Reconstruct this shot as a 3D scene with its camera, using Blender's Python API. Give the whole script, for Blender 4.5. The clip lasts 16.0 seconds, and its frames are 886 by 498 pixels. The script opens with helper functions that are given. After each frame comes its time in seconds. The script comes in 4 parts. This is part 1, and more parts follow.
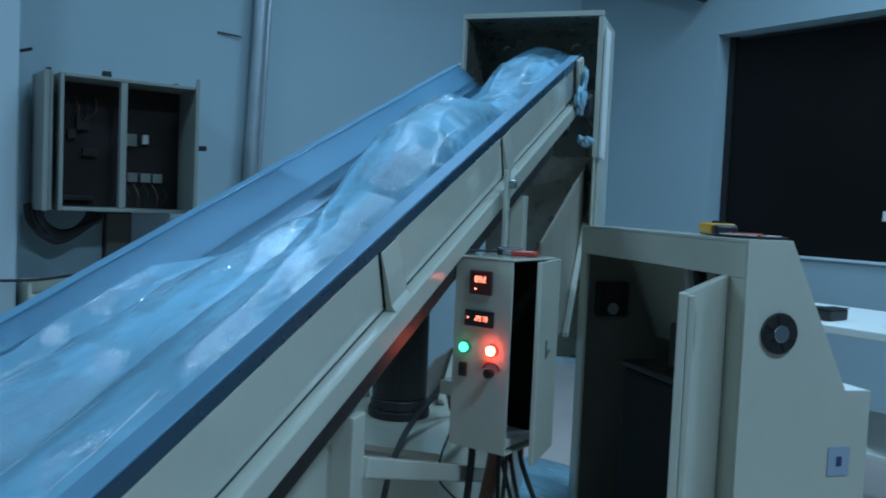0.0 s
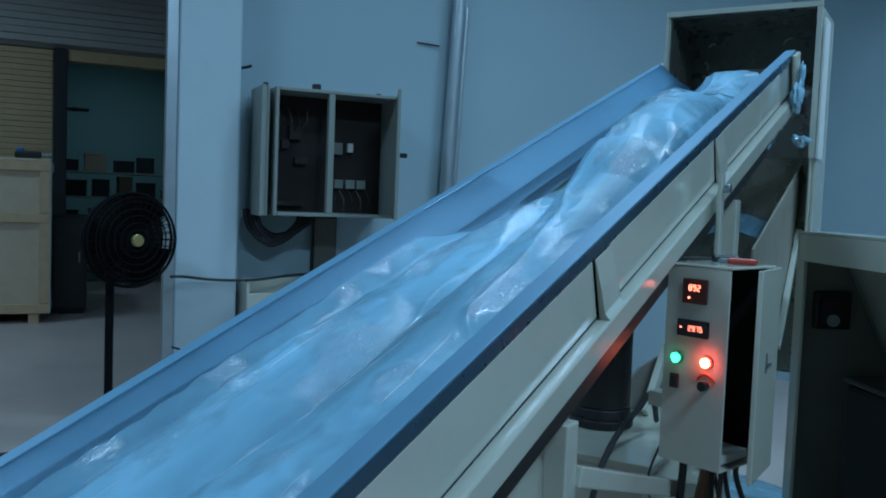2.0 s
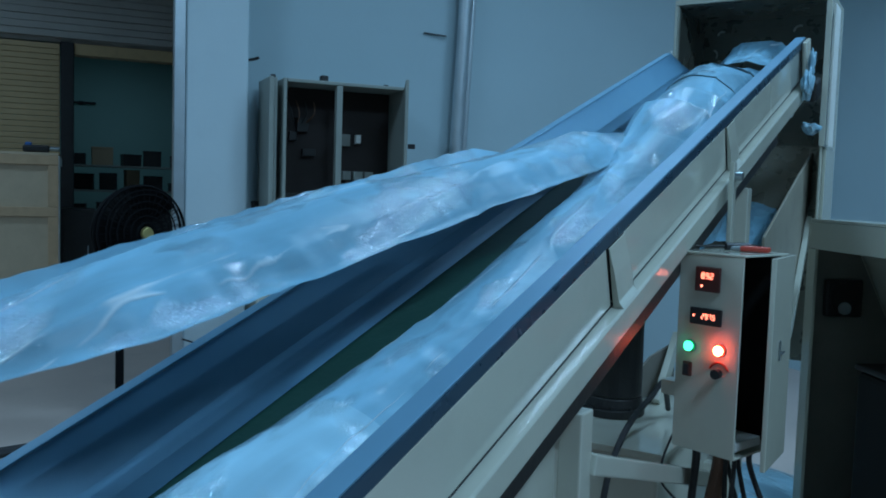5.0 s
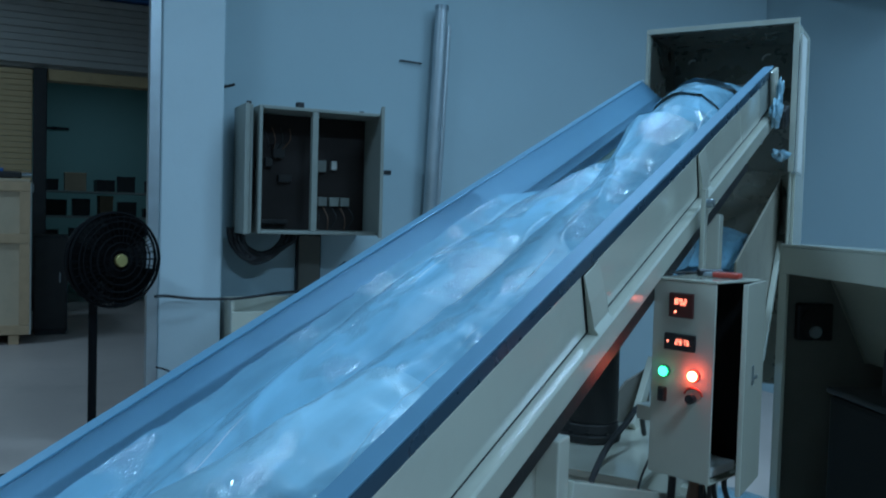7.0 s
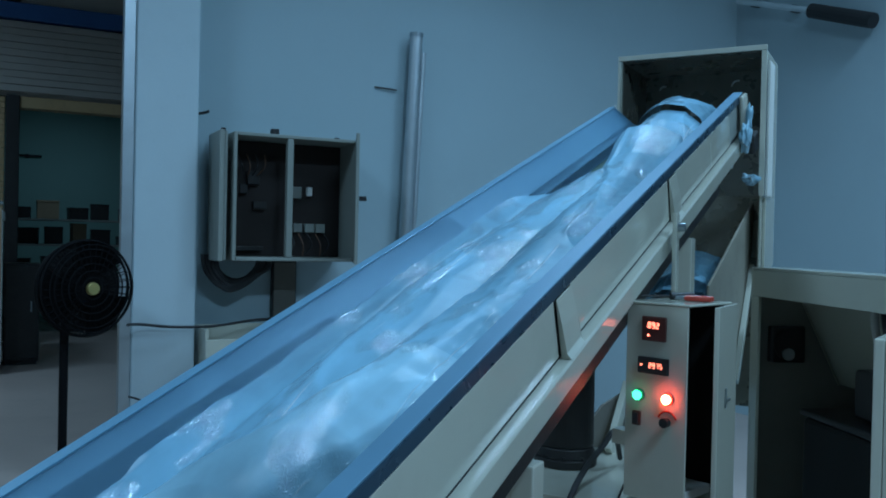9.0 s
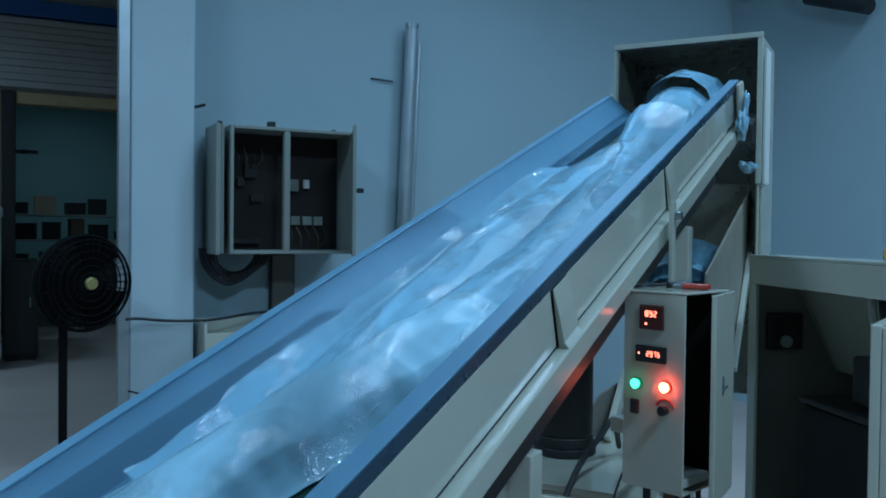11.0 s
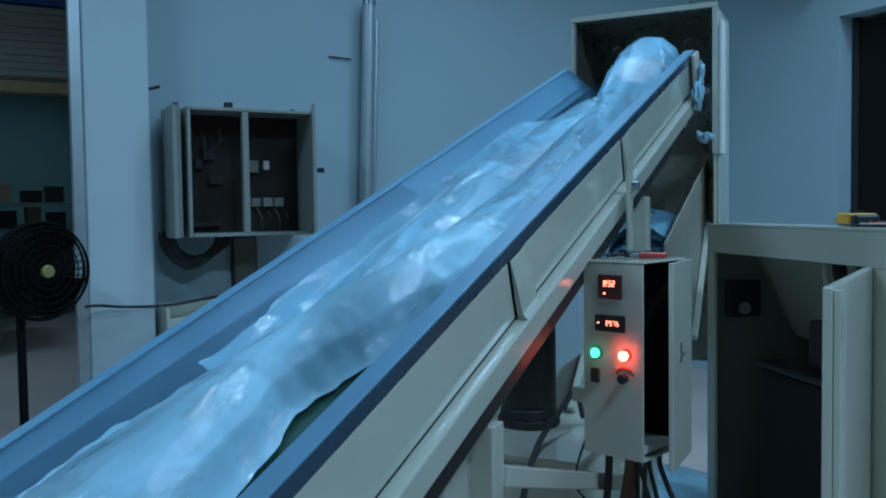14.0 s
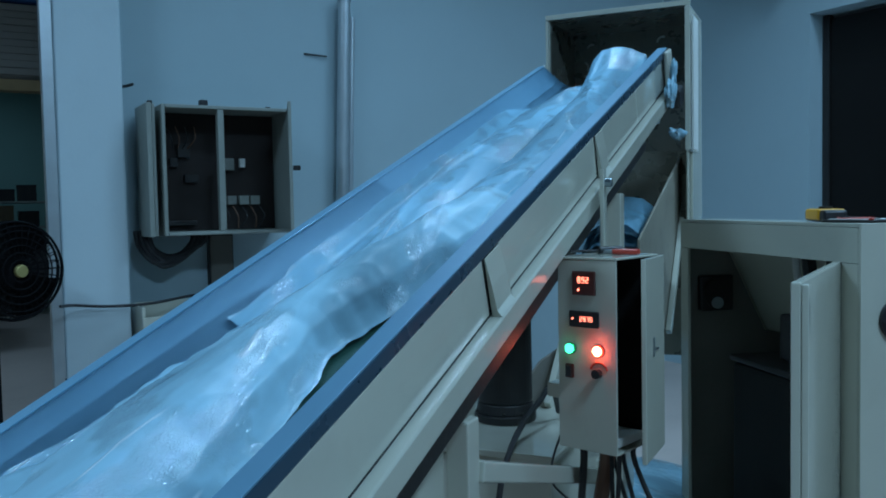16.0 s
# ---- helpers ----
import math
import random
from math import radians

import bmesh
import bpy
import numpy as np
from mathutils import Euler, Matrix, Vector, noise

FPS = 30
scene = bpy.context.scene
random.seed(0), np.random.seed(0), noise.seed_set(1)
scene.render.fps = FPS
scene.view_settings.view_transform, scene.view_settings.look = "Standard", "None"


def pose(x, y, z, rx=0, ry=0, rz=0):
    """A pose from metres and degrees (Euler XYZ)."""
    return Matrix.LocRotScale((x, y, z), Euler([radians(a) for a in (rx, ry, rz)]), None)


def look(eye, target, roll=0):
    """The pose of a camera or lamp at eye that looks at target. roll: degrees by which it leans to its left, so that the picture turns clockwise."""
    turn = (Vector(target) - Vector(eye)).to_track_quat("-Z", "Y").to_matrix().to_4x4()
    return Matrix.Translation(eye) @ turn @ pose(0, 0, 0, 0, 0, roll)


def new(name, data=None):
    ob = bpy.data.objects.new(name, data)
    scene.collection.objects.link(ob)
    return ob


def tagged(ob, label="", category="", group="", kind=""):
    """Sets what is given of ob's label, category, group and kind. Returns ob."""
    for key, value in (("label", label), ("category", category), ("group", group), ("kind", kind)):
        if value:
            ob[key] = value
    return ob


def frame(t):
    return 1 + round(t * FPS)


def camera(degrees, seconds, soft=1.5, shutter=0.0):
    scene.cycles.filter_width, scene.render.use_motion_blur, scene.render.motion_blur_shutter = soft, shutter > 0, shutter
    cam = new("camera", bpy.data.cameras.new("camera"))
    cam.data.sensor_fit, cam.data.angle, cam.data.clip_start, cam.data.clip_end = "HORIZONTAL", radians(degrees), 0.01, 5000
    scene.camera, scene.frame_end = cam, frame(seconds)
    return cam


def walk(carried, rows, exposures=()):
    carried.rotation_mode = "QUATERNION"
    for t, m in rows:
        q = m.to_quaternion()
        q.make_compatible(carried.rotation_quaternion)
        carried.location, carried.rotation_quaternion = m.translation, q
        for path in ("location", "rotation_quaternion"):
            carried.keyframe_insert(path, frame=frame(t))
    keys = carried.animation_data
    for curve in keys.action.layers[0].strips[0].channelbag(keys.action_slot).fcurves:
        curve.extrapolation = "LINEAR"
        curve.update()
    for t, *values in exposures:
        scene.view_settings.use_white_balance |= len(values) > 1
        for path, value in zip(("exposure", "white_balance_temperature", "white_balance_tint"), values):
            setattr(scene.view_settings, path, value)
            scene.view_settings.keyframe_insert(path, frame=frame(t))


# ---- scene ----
cam = camera(55.25, 16.0, soft=1.9, shutter=0.5)
walk(cam, [
    (0.0, pose(0.068, -0.025, 1.499, 86.83, -2.52, -36.17)),
    (0.5, pose(0.057, -0.027, 1.496, 86.71, -1.60, -33.79)),
    (1.0, pose(0.048, -0.017, 1.500, 86.36, -1.64, -30.67)),
    (1.5, pose(0.027, -0.006, 1.504, 86.39, -2.49, -25.93)),
    (2.0, pose(0.022, 0.008, 1.502, 86.56, -2.24, -23.62)),
    (2.5, pose(0.010, 0.009, 1.502, 86.96, -2.15, -23.43)),
    (3.0, pose(0.007, 0.013, 1.501, 87.24, -2.36, -23.05)),
    (3.5, pose(0.003, 0.009, 1.497, 87.19, -2.16, -22.94)),
    (4.0, pose(0.002, 0.008, 1.499, 86.78, -2.04, -22.80)),
    (6.5, pose(0.017, 0.018, 1.497, 85.49, -1.41, -24.08)),
    (7.0, pose(0.001, 0.001, 1.507, 87.65, -1.66, -24.86)),
    (7.5, pose(0.001, -0.003, 1.511, 89.11, -1.74, -25.81)),
    (8.0, pose(0.000, -0.006, 1.508, 89.67, -1.85, -26.25)),
    (8.5, pose(0.007, -0.004, 1.506, 89.75, -1.44, -26.28)),
    (9.0, pose(0.011, -0.003, 1.507, 89.42, -1.28, -26.39)),
    (11.5, pose(0.016, -0.006, 1.505, 88.77, -0.46, -26.64)),
    (12.0, pose(0.017, -0.009, 1.504, 88.75, -0.25, -26.96)),
    (12.5, pose(0.020, -0.014, 1.502, 88.69, 0.07, -27.23)),
    (13.0, pose(0.023, -0.013, 1.504, 88.49, 0.28, -27.59)),
    (13.5, pose(0.027, -0.007, 1.498, 88.27, 0.32, -28.12)),
    (14.0, pose(0.036, -0.009, 1.496, 87.40, 0.81, -28.81)),
    (14.5, pose(0.038, -0.012, 1.497, 86.58, 0.93, -29.59)),
    (15.0, pose(0.032, -0.021, 1.502, 86.35, 0.99, -30.04)),
    (15.5, pose(0.035, -0.021, 1.503, 86.90, 1.01, -30.08)),
    (16.0, pose(0.035, -0.025, 1.500, 87.13, 1.11, -30.31)),
])

# ---- world and light ----
world = bpy.data.worlds.new("hall_air")
scene.world = world
world.use_nodes = True
world.node_tree.nodes["Background"].inputs["Color"].default_value = (0.30, 0.42, 0.55, 1)
world.node_tree.nodes["Background"].inputs["Strength"].default_value = 0.02
scene.view_settings.exposure = 0.0


def area_lamp(name, m, sx, sy, power, color):
    data = bpy.data.lights.new(name, "AREA")
    data.shape, data.size, data.size_y, data.energy, data.color = "RECTANGLE", sx, sy, power, color
    data.spread = radians(140)
    ob = new(name, data)
    ob.matrix_world = m
    return ob


COOL = (0.37, 0.66, 0.95)
area_lamp("tube_light", look((2.9, 3.9, 5.25), (2.1, 2.2, 0)), 1.3, 0.16, 47, COOL)
area_lamp("tube_light", look((4.6, 1.6, 5.25), (4.2, 2.0, 0)), 1.3, 0.16, 80, COOL)
area_lamp("tube_light", look((1.6, -1.6, 5.25), (2.3, 0.7, 0)), 1.35, 0.4, 104, COOL)
area_lamp("tube_light", look((-2.2, 2.6, 5.25), (-1.4, 3.0, 0)), 1.3, 0.2, 84, COOL)
area_lamp("tube_light", look((0.6, 13.6, 3.35), (0.6, 14.6, 1.5)), 0.9, 0.1, 3.5, COOL)
area_lamp("tube_light", look((-2.4, 8.6, 5.25), (-2.2, 9.0, 0)), 1.3, 0.2, 60, COOL)


# ---- materials ----
def mat(name, color, rough=0.5, metal=0.0, vary=0.10, scale=6.0, bump=0.05, fine=80.0, dirt=0.0, dirt_color=(0.12, 0.10, 0.08), coat=0.0, spec=0.5):
    """Painted or plain surface: two scales of variation, fine relief, optional blotches of dirt."""
    m = bpy.data.materials.new(name)
    m.use_nodes = True
    nt = m.node_tree
    b = nt.nodes["Principled BSDF"]
    b.inputs["Metallic"].default_value = metal
    b.inputs["Specular IOR Level"].default_value = spec
    b.inputs["Coat Weight"].default_value = coat
    tc = nt.nodes.new("ShaderNodeTexCoord")
    big = nt.nodes.new("ShaderNodeTexNoise")
    big.inputs["Scale"].default_value, big.inputs["Detail"].default_value = scale, 5
    small = nt.nodes.new("ShaderNodeTexNoise")
    small.inputs["Scale"].default_value, small.inputs["Detail"].default_value = fine, 3
    nt.links.new(tc.outputs["Object"], big.inputs["Vector"])
    nt.links.new(tc.outputs["Object"], small.inputs["Vector"])
    ramp = nt.nodes.new("ShaderNodeMix")
    ramp.data_type = "RGBA"
    ramp.inputs["A"].default_value = (*[c * (1 - vary) for c in color], 1)
    ramp.inputs["B"].default_value = (*[min(1, c * (1 + vary)) for c in color], 1)
    nt.links.new(big.outputs["Fac"], ramp.inputs["Factor"])
    out = ramp.outputs["Result"]
    if dirt:
        blot = nt.nodes.new("ShaderNodeTexNoise")
        blot.inputs["Scale"].default_value, blot.inputs["Detail"].default_value, blot.inputs["Roughness"].default_value = scale * 2.3, 8, 0.7
        nt.links.new(tc.outputs["Object"], blot.inputs["Vector"])
        rng = nt.nodes.new("ShaderNodeMapRange")
        rng.inputs["From Min"].default_value, rng.inputs["From Max"].default_value = 0.52, 0.75
        rng.inputs["To Max"].default_value = dirt
        nt.links.new(blot.outputs["Fac"], rng.inputs["Value"])
        dm = nt.nodes.new("ShaderNodeMix")
        dm.data_type = "RGBA"
        dm.inputs["B"].default_value = (*dirt_color, 1)
        nt.links.new(out, dm.inputs["A"])
        nt.links.new(rng.outputs["Result"], dm.inputs["Factor"])
        out = dm.outputs["Result"]
    nt.links.new(out, b.inputs["Base Color"])
    rr = nt.nodes.new("ShaderNodeMapRange")
    rr.inputs["To Min"].default_value, rr.inputs["To Max"].default_value = max(0.02, rough - 0.05), min(1, rough + 0.05)
    nt.links.new(small.outputs["Fac"], rr.inputs["Value"])
    nt.links.new(rr.outputs["Result"], b.inputs["Roughness"])
    if bump:
        bp = nt.nodes.new("ShaderNodeBump")
        bp.inputs["Strength"].default_value, bp.inputs["Distance"].default_value = bump, 0.01
        nt.links.new(small.outputs["Fac"], bp.inputs["Height"])
        nt.links.new(bp.outputs["Normal"], b.inputs["Normal"])
    return m


def glow(name, color, strength):
    m = bpy.data.materials.new(name)
    m.use_nodes = True
    b = m.node_tree.nodes["Principled BSDF"]
    b.inputs["Base Color"].default_value = (*color, 1)
    b.inputs["Emission Color"].default_value = (*color, 1)
    b.inputs["Emission Strength"].default_value = strength
    return m


def film_material(name, white, clear, rough):
    """Thin polythene: soft milky sheet, crumpled glittering patches, a few long pulled creases."""
    m = bpy.data.materials.new(name)
    m.use_nodes = True
    nt = m.node_tree
    b = nt.nodes["Principled BSDF"]
    b.inputs["IOR"].default_value = 1.5
    b.inputs["Specular IOR Level"].default_value = 0.14
    b.inputs["Coat IOR"].default_value = 2.4
    b.inputs["Roughness"].default_value = rough
    b.inputs["Coat Roughness"].default_value = 0.09
    tc = nt.nodes.new("ShaderNodeTexCoord")

    def noise_at(scale, detail, roughness=0.5, turn=0.0, distort=0.0):
        mp = nt.nodes.new("ShaderNodeMapping")
        mp.inputs["Scale"].default_value, mp.inputs["Rotation"].default_value = scale, (0, 0, turn)
        n = nt.nodes.new("ShaderNodeTexNoise")
        n.inputs["Scale"].default_value, n.inputs["Detail"].default_value = 1.0, detail
        n.inputs["Roughness"].default_value, n.inputs["Distortion"].default_value = roughness, distort
        nt.links.new(tc.outputs["Object"], mp.inputs["Vector"])
        nt.links.new(mp.outputs["Vector"], n.inputs["Vector"])
        return n.outputs["Fac"]

    def ranged(value, a0, a1, b0, b1):
        r = nt.nodes.new("ShaderNodeMapRange")
        for key, v in (("From Min", a0), ("From Max", a1), ("To Min", b0), ("To Max", b1)):
            r.inputs[key].default_value = v
        nt.links.new(value, r.inputs["Value"])
        return r.outputs["Result"]

    def maths(kind, a, c):
        n = nt.nodes.new("ShaderNodeMath")
        n.operation = kind
        nt.links.new(a, n.inputs[0])
        if isinstance(c, float):
            n.inputs[1].default_value = c
        else:
            nt.links.new(c, n.inputs[1])
        return n.outputs[0]

    def bump(height, strength, distance, below=None):
        n = nt.nodes.new("ShaderNodeBump")
        n.inputs["Strength"].default_value, n.inputs["Distance"].default_value = strength, distance
        nt.links.new(height, n.inputs["Height"])
        if below is not None:
            nt.links.new(below, n.inputs["Normal"])
        return n.outputs["Normal"]

    soft = noise_at((13, 3.2, 9), 5, 0.5, 0.1, 0.7)
    # pulled creases: thin lines that run up the belt
    pull = noise_at((7.5, 0.55, 3), 1, 0.4, 0.10, 0.05)
    line = ranged(maths("ABSOLUTE", maths("SUBTRACT", pull, 0.5), 0.0), 0.0, 0.008, 1.0, 0.0)
    broken = ranged(noise_at((9, 5, 9), 2), 0.46, 0.56, 0.0, 1.0)
    crease = maths("MULTIPLY", line, broken)
    # glittering patches of fine wrinkles
    patch = ranged(noise_at((9.0, 4.6, 8.0), 2, 0.55, 0.2), 0.50, 0.56, 0.0, 1.0)
    wrinkle = noise_at((120, 62, 90), 2, 0.5, 0.4, 0.6)
    ridge = maths("ABSOLUTE", maths("SUBTRACT", wrinkle, 0.5), 0.0)
    base_n = bump(soft, 0.14, 0.012)
    base_n = bump(crease, 0.5, 0.004, base_n)
    nt.links.new(base_n, b.inputs["Normal"])
    nt.links.new(bump(ridge, 1.0, 0.0085, base_n), b.inputs["Coat Normal"])
    nt.links.new(ranged(patch, 0.0, 1.0, 0.06, 1.0), b.inputs["Coat Weight"])
    # colour: milkier where the film lies double
    tone = nt.nodes.new("ShaderNodeMix")
    tone.data_type = "RGBA"
    tone.inputs["A"].default_value = (*[c * 0.60 for c in white], 1)
    tone.inputs["B"].default_value = (*[min(0.9, c * 1.22) for c in white], 1)
    nt.links.new(ranged(noise_at((5, 1.3, 4), 4, 0.55, 0.12, 0.5), 0.33, 0.67, 0.0, 1.0), tone.inputs["Factor"])
    fold = nt.nodes.new("ShaderNodeMix")
    fold.data_type = "RGBA"
    fold.inputs["B"].default_value = (0.84, 0.90, 0.94, 1)
    nt.links.new(tone.outputs["Result"], fold.inputs["A"])
    nt.links.new(maths("MULTIPLY", crease, 0.7), fold.inputs["Factor"])
    nt.links.new(fold.outputs["Result"], b.inputs["Base Color"])
    nt.links.new(ranged(soft, 0.3, 0.7, 1 - clear, 1.0), b.inputs["Alpha"])
    return m


CREAM = mat("cream_enamel", (0.58, 0.57, 0.48), 0.17, vary=0.05, scale=4, bump=0.01, fine=120, dirt=0.10, dirt_color=(0.30, 0.25, 0.18), coat=0.5)
WALL = mat("pale_blue_paint", (0.39, 0.50, 0.54), 0.75, vary=0.05, scale=1.2, bump=0.06, fine=60, dirt=0.10, dirt_color=(0.27, 0.34, 0.40))
PIER = mat("pier_paint", (0.54, 0.64, 0.68), 0.7, vary=0.05, scale=1.5, bump=0.05, fine=60, dirt=0.10, dirt_color=(0.27, 0.34, 0.40))
CONCRETE = mat("floor_concrete", (0.46, 0.37, 0.33), 0.42, vary=0.18, scale=0.9, bump=0.08, fine=40, dirt=0.35, dirt_color=(0.26, 0.22, 0.20))
CEILING = mat("ceiling_sheet", (0.72, 0.74, 0.75), 0.7, vary=0.08, scale=1)
STEEL = mat("brushed_steel", (0.38, 0.44, 0.48), 0.30, metal=1.0, vary=0.10, scale=5, bump=0.0, fine=12)
LINER = mat("steel_liner", (0.155, 0.34, 0.48), 0.36, metal=0.2, vary=0.06, scale=2, bump=0.0, fine=9)
GALV = mat("galvanised_pipe", (0.50, 0.55, 0.58), 0.40, metal=0.7, vary=0.15, scale=8)
FAN_BLACK = mat("fan_black", (0.006, 0.006, 0.007), 0.75, vary=0.1, scale=10, bump=0, spec=0.1)
BLACK = mat("black_plastic", (0.018, 0.018, 0.020), 0.45, vary=0.2, scale=10)
RUBBER = mat("black_rubber", (0.022, 0.022, 0.024), 0.6, vary=0.2, scale=12)
BELT = mat("green_belt", (0.012, 0.060, 0.045), 0.55, vary=0.2, scale=8, bump=0.1)
# near-black: shade put into the colour inside boxes; also motor and fan rear
DARK = mat("shade_and_dark_parts", (0.012, 0.011, 0.011), 0.8, vary=0.3, scale=5)
IRON = mat("dark_iron", (0.030, 0.028, 0.028), 0.45, metal=0.3, vary=0.3, scale=9, dirt=0.3, dirt_color=(0.06, 0.05, 0.04))
GREYBOX = mat("grey_green_enamel", (0.28, 0.30, 0.27), 0.5, vary=0.08, scale=4, dirt=0.12)
WOOD = mat("plywood", (0.58, 0.44, 0.30), 0.7, vary=0.15, scale=5, bump=0.1, dirt=0.15, dirt_color=(0.25, 0.18, 0.12))
BATTEN = mat("pine_batten", (0.56, 0.37, 0.22), 0.65, vary=0.2, scale=9, bump=0.1)
SLAT = mat("shutter_slat", (0.56, 0.38, 0.20), 0.5, metal=0.1, vary=0.12, scale=4, dirt=0.2)
BLUE = mat("blue_beam", (0.03, 0.12, 0.34), 0.5, vary=0.15, scale=3)
TEAL = mat("teal_wall", (0.30, 0.50, 0.45), 0.8, vary=0.1, scale=1)
GREYWALL = mat("grey_sheet_wall", (0.46, 0.42, 0.38), 0.6, vary=0.08, scale=2, dirt=0.15)
YELLOW = mat("yellow_plastic", (0.75, 0.36, 0.02), 0.4, vary=0.06, scale=20)
RED = mat("red_plastic", (0.50, 0.05, 0.03), 0.4, vary=0.1, scale=20)
CARD = mat("cardboard", (0.34, 0.25, 0.16), 0.8, vary=0.15, scale=6, bump=0.08)
DULL = mat("dull_grey_plastic", (0.20, 0.21, 0.19), 0.6, vary=0.15, scale=20)
PAPER = mat("white_label", (0.72, 0.72, 0.68), 0.6, vary=0.06, scale=20)
COPPER = mat("brown_hose", (0.16, 0.08, 0.05), 0.5, vary=0.2, scale=20)
BRASS = mat("brass_hub", (0.62, 0.50, 0.20), 0.35, metal=0.7, vary=0.1, scale=20)
RED_GLOW = glow("red_led", (1.0, 0.22, 0.14), 5.0)
RED_LAMP = glow("red_pilot", (1.0, 0.12, 0.06), 50.0)
GREEN_LAMP = glow("green_pilot", (0.05, 1.0, 0.45), 4.0)
FILM = film_material("polythene_film", (0.225, 0.46, 0.605), 0.20, 0.36)
FILM_LIGHT = film_material("milky_polythene", (0.305, 0.54, 0.665), 0.12, 0.33)
# one stainless steel in two tones: shaded lip, then lit top face
FLANGE = mat("steel_lip_shaded", (0.04, 0.09, 0.14), 0.28, metal=0.4, vary=0.12, scale=5, bump=0.0, fine=12)
FLANGE_TOP = mat("steel_flange_lit", (0.13, 0.28, 0.40), 0.38, metal=0.2, vary=0.12, scale=5, bump=0.0, fine=12)
GLASS = mat("dark_pane", (0.012, 0.010, 0.009), 0.25, vary=0.3, scale=1, bump=0.0, spec=0.15)


# ---- mesh tools ----
def finish(name, bm, material, parent=None, m=None, label="", smooth=False):
    me = bpy.data.meshes.new(name)
    bmesh.ops.recalc_face_normals(bm, faces=bm.faces)
    bm.to_mesh(me)
    bm.free()
    me.materials.append(material)
    if smooth:
        for p in me.polygons:
            p.use_smooth = True
    ob = new(name, me)
    if parent is not None:
        ob.parent = parent
    if m is not None:
        ob.matrix_basis = m
    if label:
        ob["label"] = label
    return ob


def part(name, bm, material, parent, label="", m=None, smooth=False):
    return finish(name, bm, material, parent, m, label, smooth)


def thing(name, m, label, category, group="", kind=""):
    ob = new(name)
    ob.matrix_basis = m
    return tagged(ob, label, category, group, kind)


def box(x0, y0, z0, x1, y1, z1, bevel=0.003, bm=None):
    bm2 = bmesh.new()
    bmesh.ops.create_cube(bm2, size=1)
    for v in bm2.verts:
        v.co = Vector(((x0 + x1) / 2 + v.co.x * (x1 - x0), (y0 + y1) / 2 + v.co.y * (y1 - y0), (z0 + z1) / 2 + v.co.z * (z1 - z0)))
    if bevel:
        bmesh.ops.bevel(bm2, geom=bm2.edges[:], offset=min(bevel, 0.4 * min(abs(x1 - x0), abs(y1 - y0), abs(z1 - z0))), segments=2, affect="EDGES", profile=0.5)
    return join(bm, bm2)


def join(bm, other):
    if bm is None:
        return other
    me = bpy.data.meshes.new("tmp")
    other.to_mesh(me)
    other.free()
    bm.from_mesh(me)
    bpy.data.meshes.remove(me)
    return bm


def moved(bm, m):
    bmesh.ops.transform(bm, matrix=m, verts=bm.verts[:])
    return bm


def cyl(r, z0, z1, seg=24, r2=None, bm=None, bevel=0.0):
    """Upright round bar or cone."""
    b = bmesh.new()
    bmesh.ops.create_cone(b, cap_ends=True, segments=seg, radius1=r, radius2=r if r2 is None else r2, depth=z1 - z0)
    bmesh.ops.translate(b, vec=(0, 0, (z0 + z1) / 2), verts=b.verts[:])
    if bevel:
        rim = [e for e in b.edges if len(e.link_faces) == 2 and any(len(f.verts) > 4 for f in e.link_faces)]
        bmesh.ops.bevel(b, geom=rim, offset=bevel, segments=2, affect="EDGES", profile=0.5)
    return join(bm, b)


def tube(points, r, seg=8, bm=None, rounds=6):
    """A round cable or hose through points, smoothed."""
    pts = [Vector(p) for p in points]
    if len(pts) > 2:
        q = []
        for i in range(len(pts) - 1):
            p0, p1, p2, p3 = pts[max(0, i - 1)], pts[i], pts[i + 1], pts[min(len(pts) - 1, i + 2)]
            for k in range(rounds):
                t = k / rounds
                q.append(0.5 * ((2 * p1) + (p2 - p0) * t + (2 * p0 - 5 * p1 + 4 * p2 - p3) * t * t + (3 * p1 - p0 - 3 * p2 + p3) * t ** 3))
        pts = q + [pts[-1]]
    b = bmesh.new()
    rings = []
    for i, p in enumerate(pts):
        d = (pts[min(i + 1, len(pts) - 1)] - pts[max(i - 1, 0)]).normalized()
        a = d.orthogonal().normalized() if not rings else (prev - d * prev.dot(d)).normalized()
        prev = a
        c = d.cross(a)
        rings.append([b.verts.new(p + r * (math.cos(2 * math.pi * k / seg) * a + math.sin(2 * math.pi * k / seg) * c)) for k in range(seg)])
    for r0, r1 in zip(rings, rings[1:]):
        for k in range(seg):
            b.faces.new((r0[k], r0[(k + 1) % seg], r1[(k + 1) % seg], r1[k]))
    b.faces.new(rings[0][::-1])
    b.faces.new(rings[-1])
    return join(bm, b)


def prism(outline, y0, y1, bevel=0.0):
    """A sheet or block with the outline in x, z, from y0 to y1."""
    b = bmesh.new()
    a = [b.verts.new((x, y0, z)) for x, z in outline]
    c = [b.verts.new((x, y1, z)) for x, z in outline]
    b.faces.new(a)
    b.faces.new(c[::-1])
    n = len(outline)
    for i in range(n):
        b.faces.new((a[i], c[i], c[(i + 1) % n], a[(i + 1) % n]))
    if bevel:
        bmesh.ops.bevel(b, geom=b.edges[:], offset=bevel, segments=2, affect="EDGES", profile=0.5)
    return b


def structure(name, bm, material, label, category, parent=None):
    return tagged(finish(name, bm, material, parent), label, category, kind="structure")


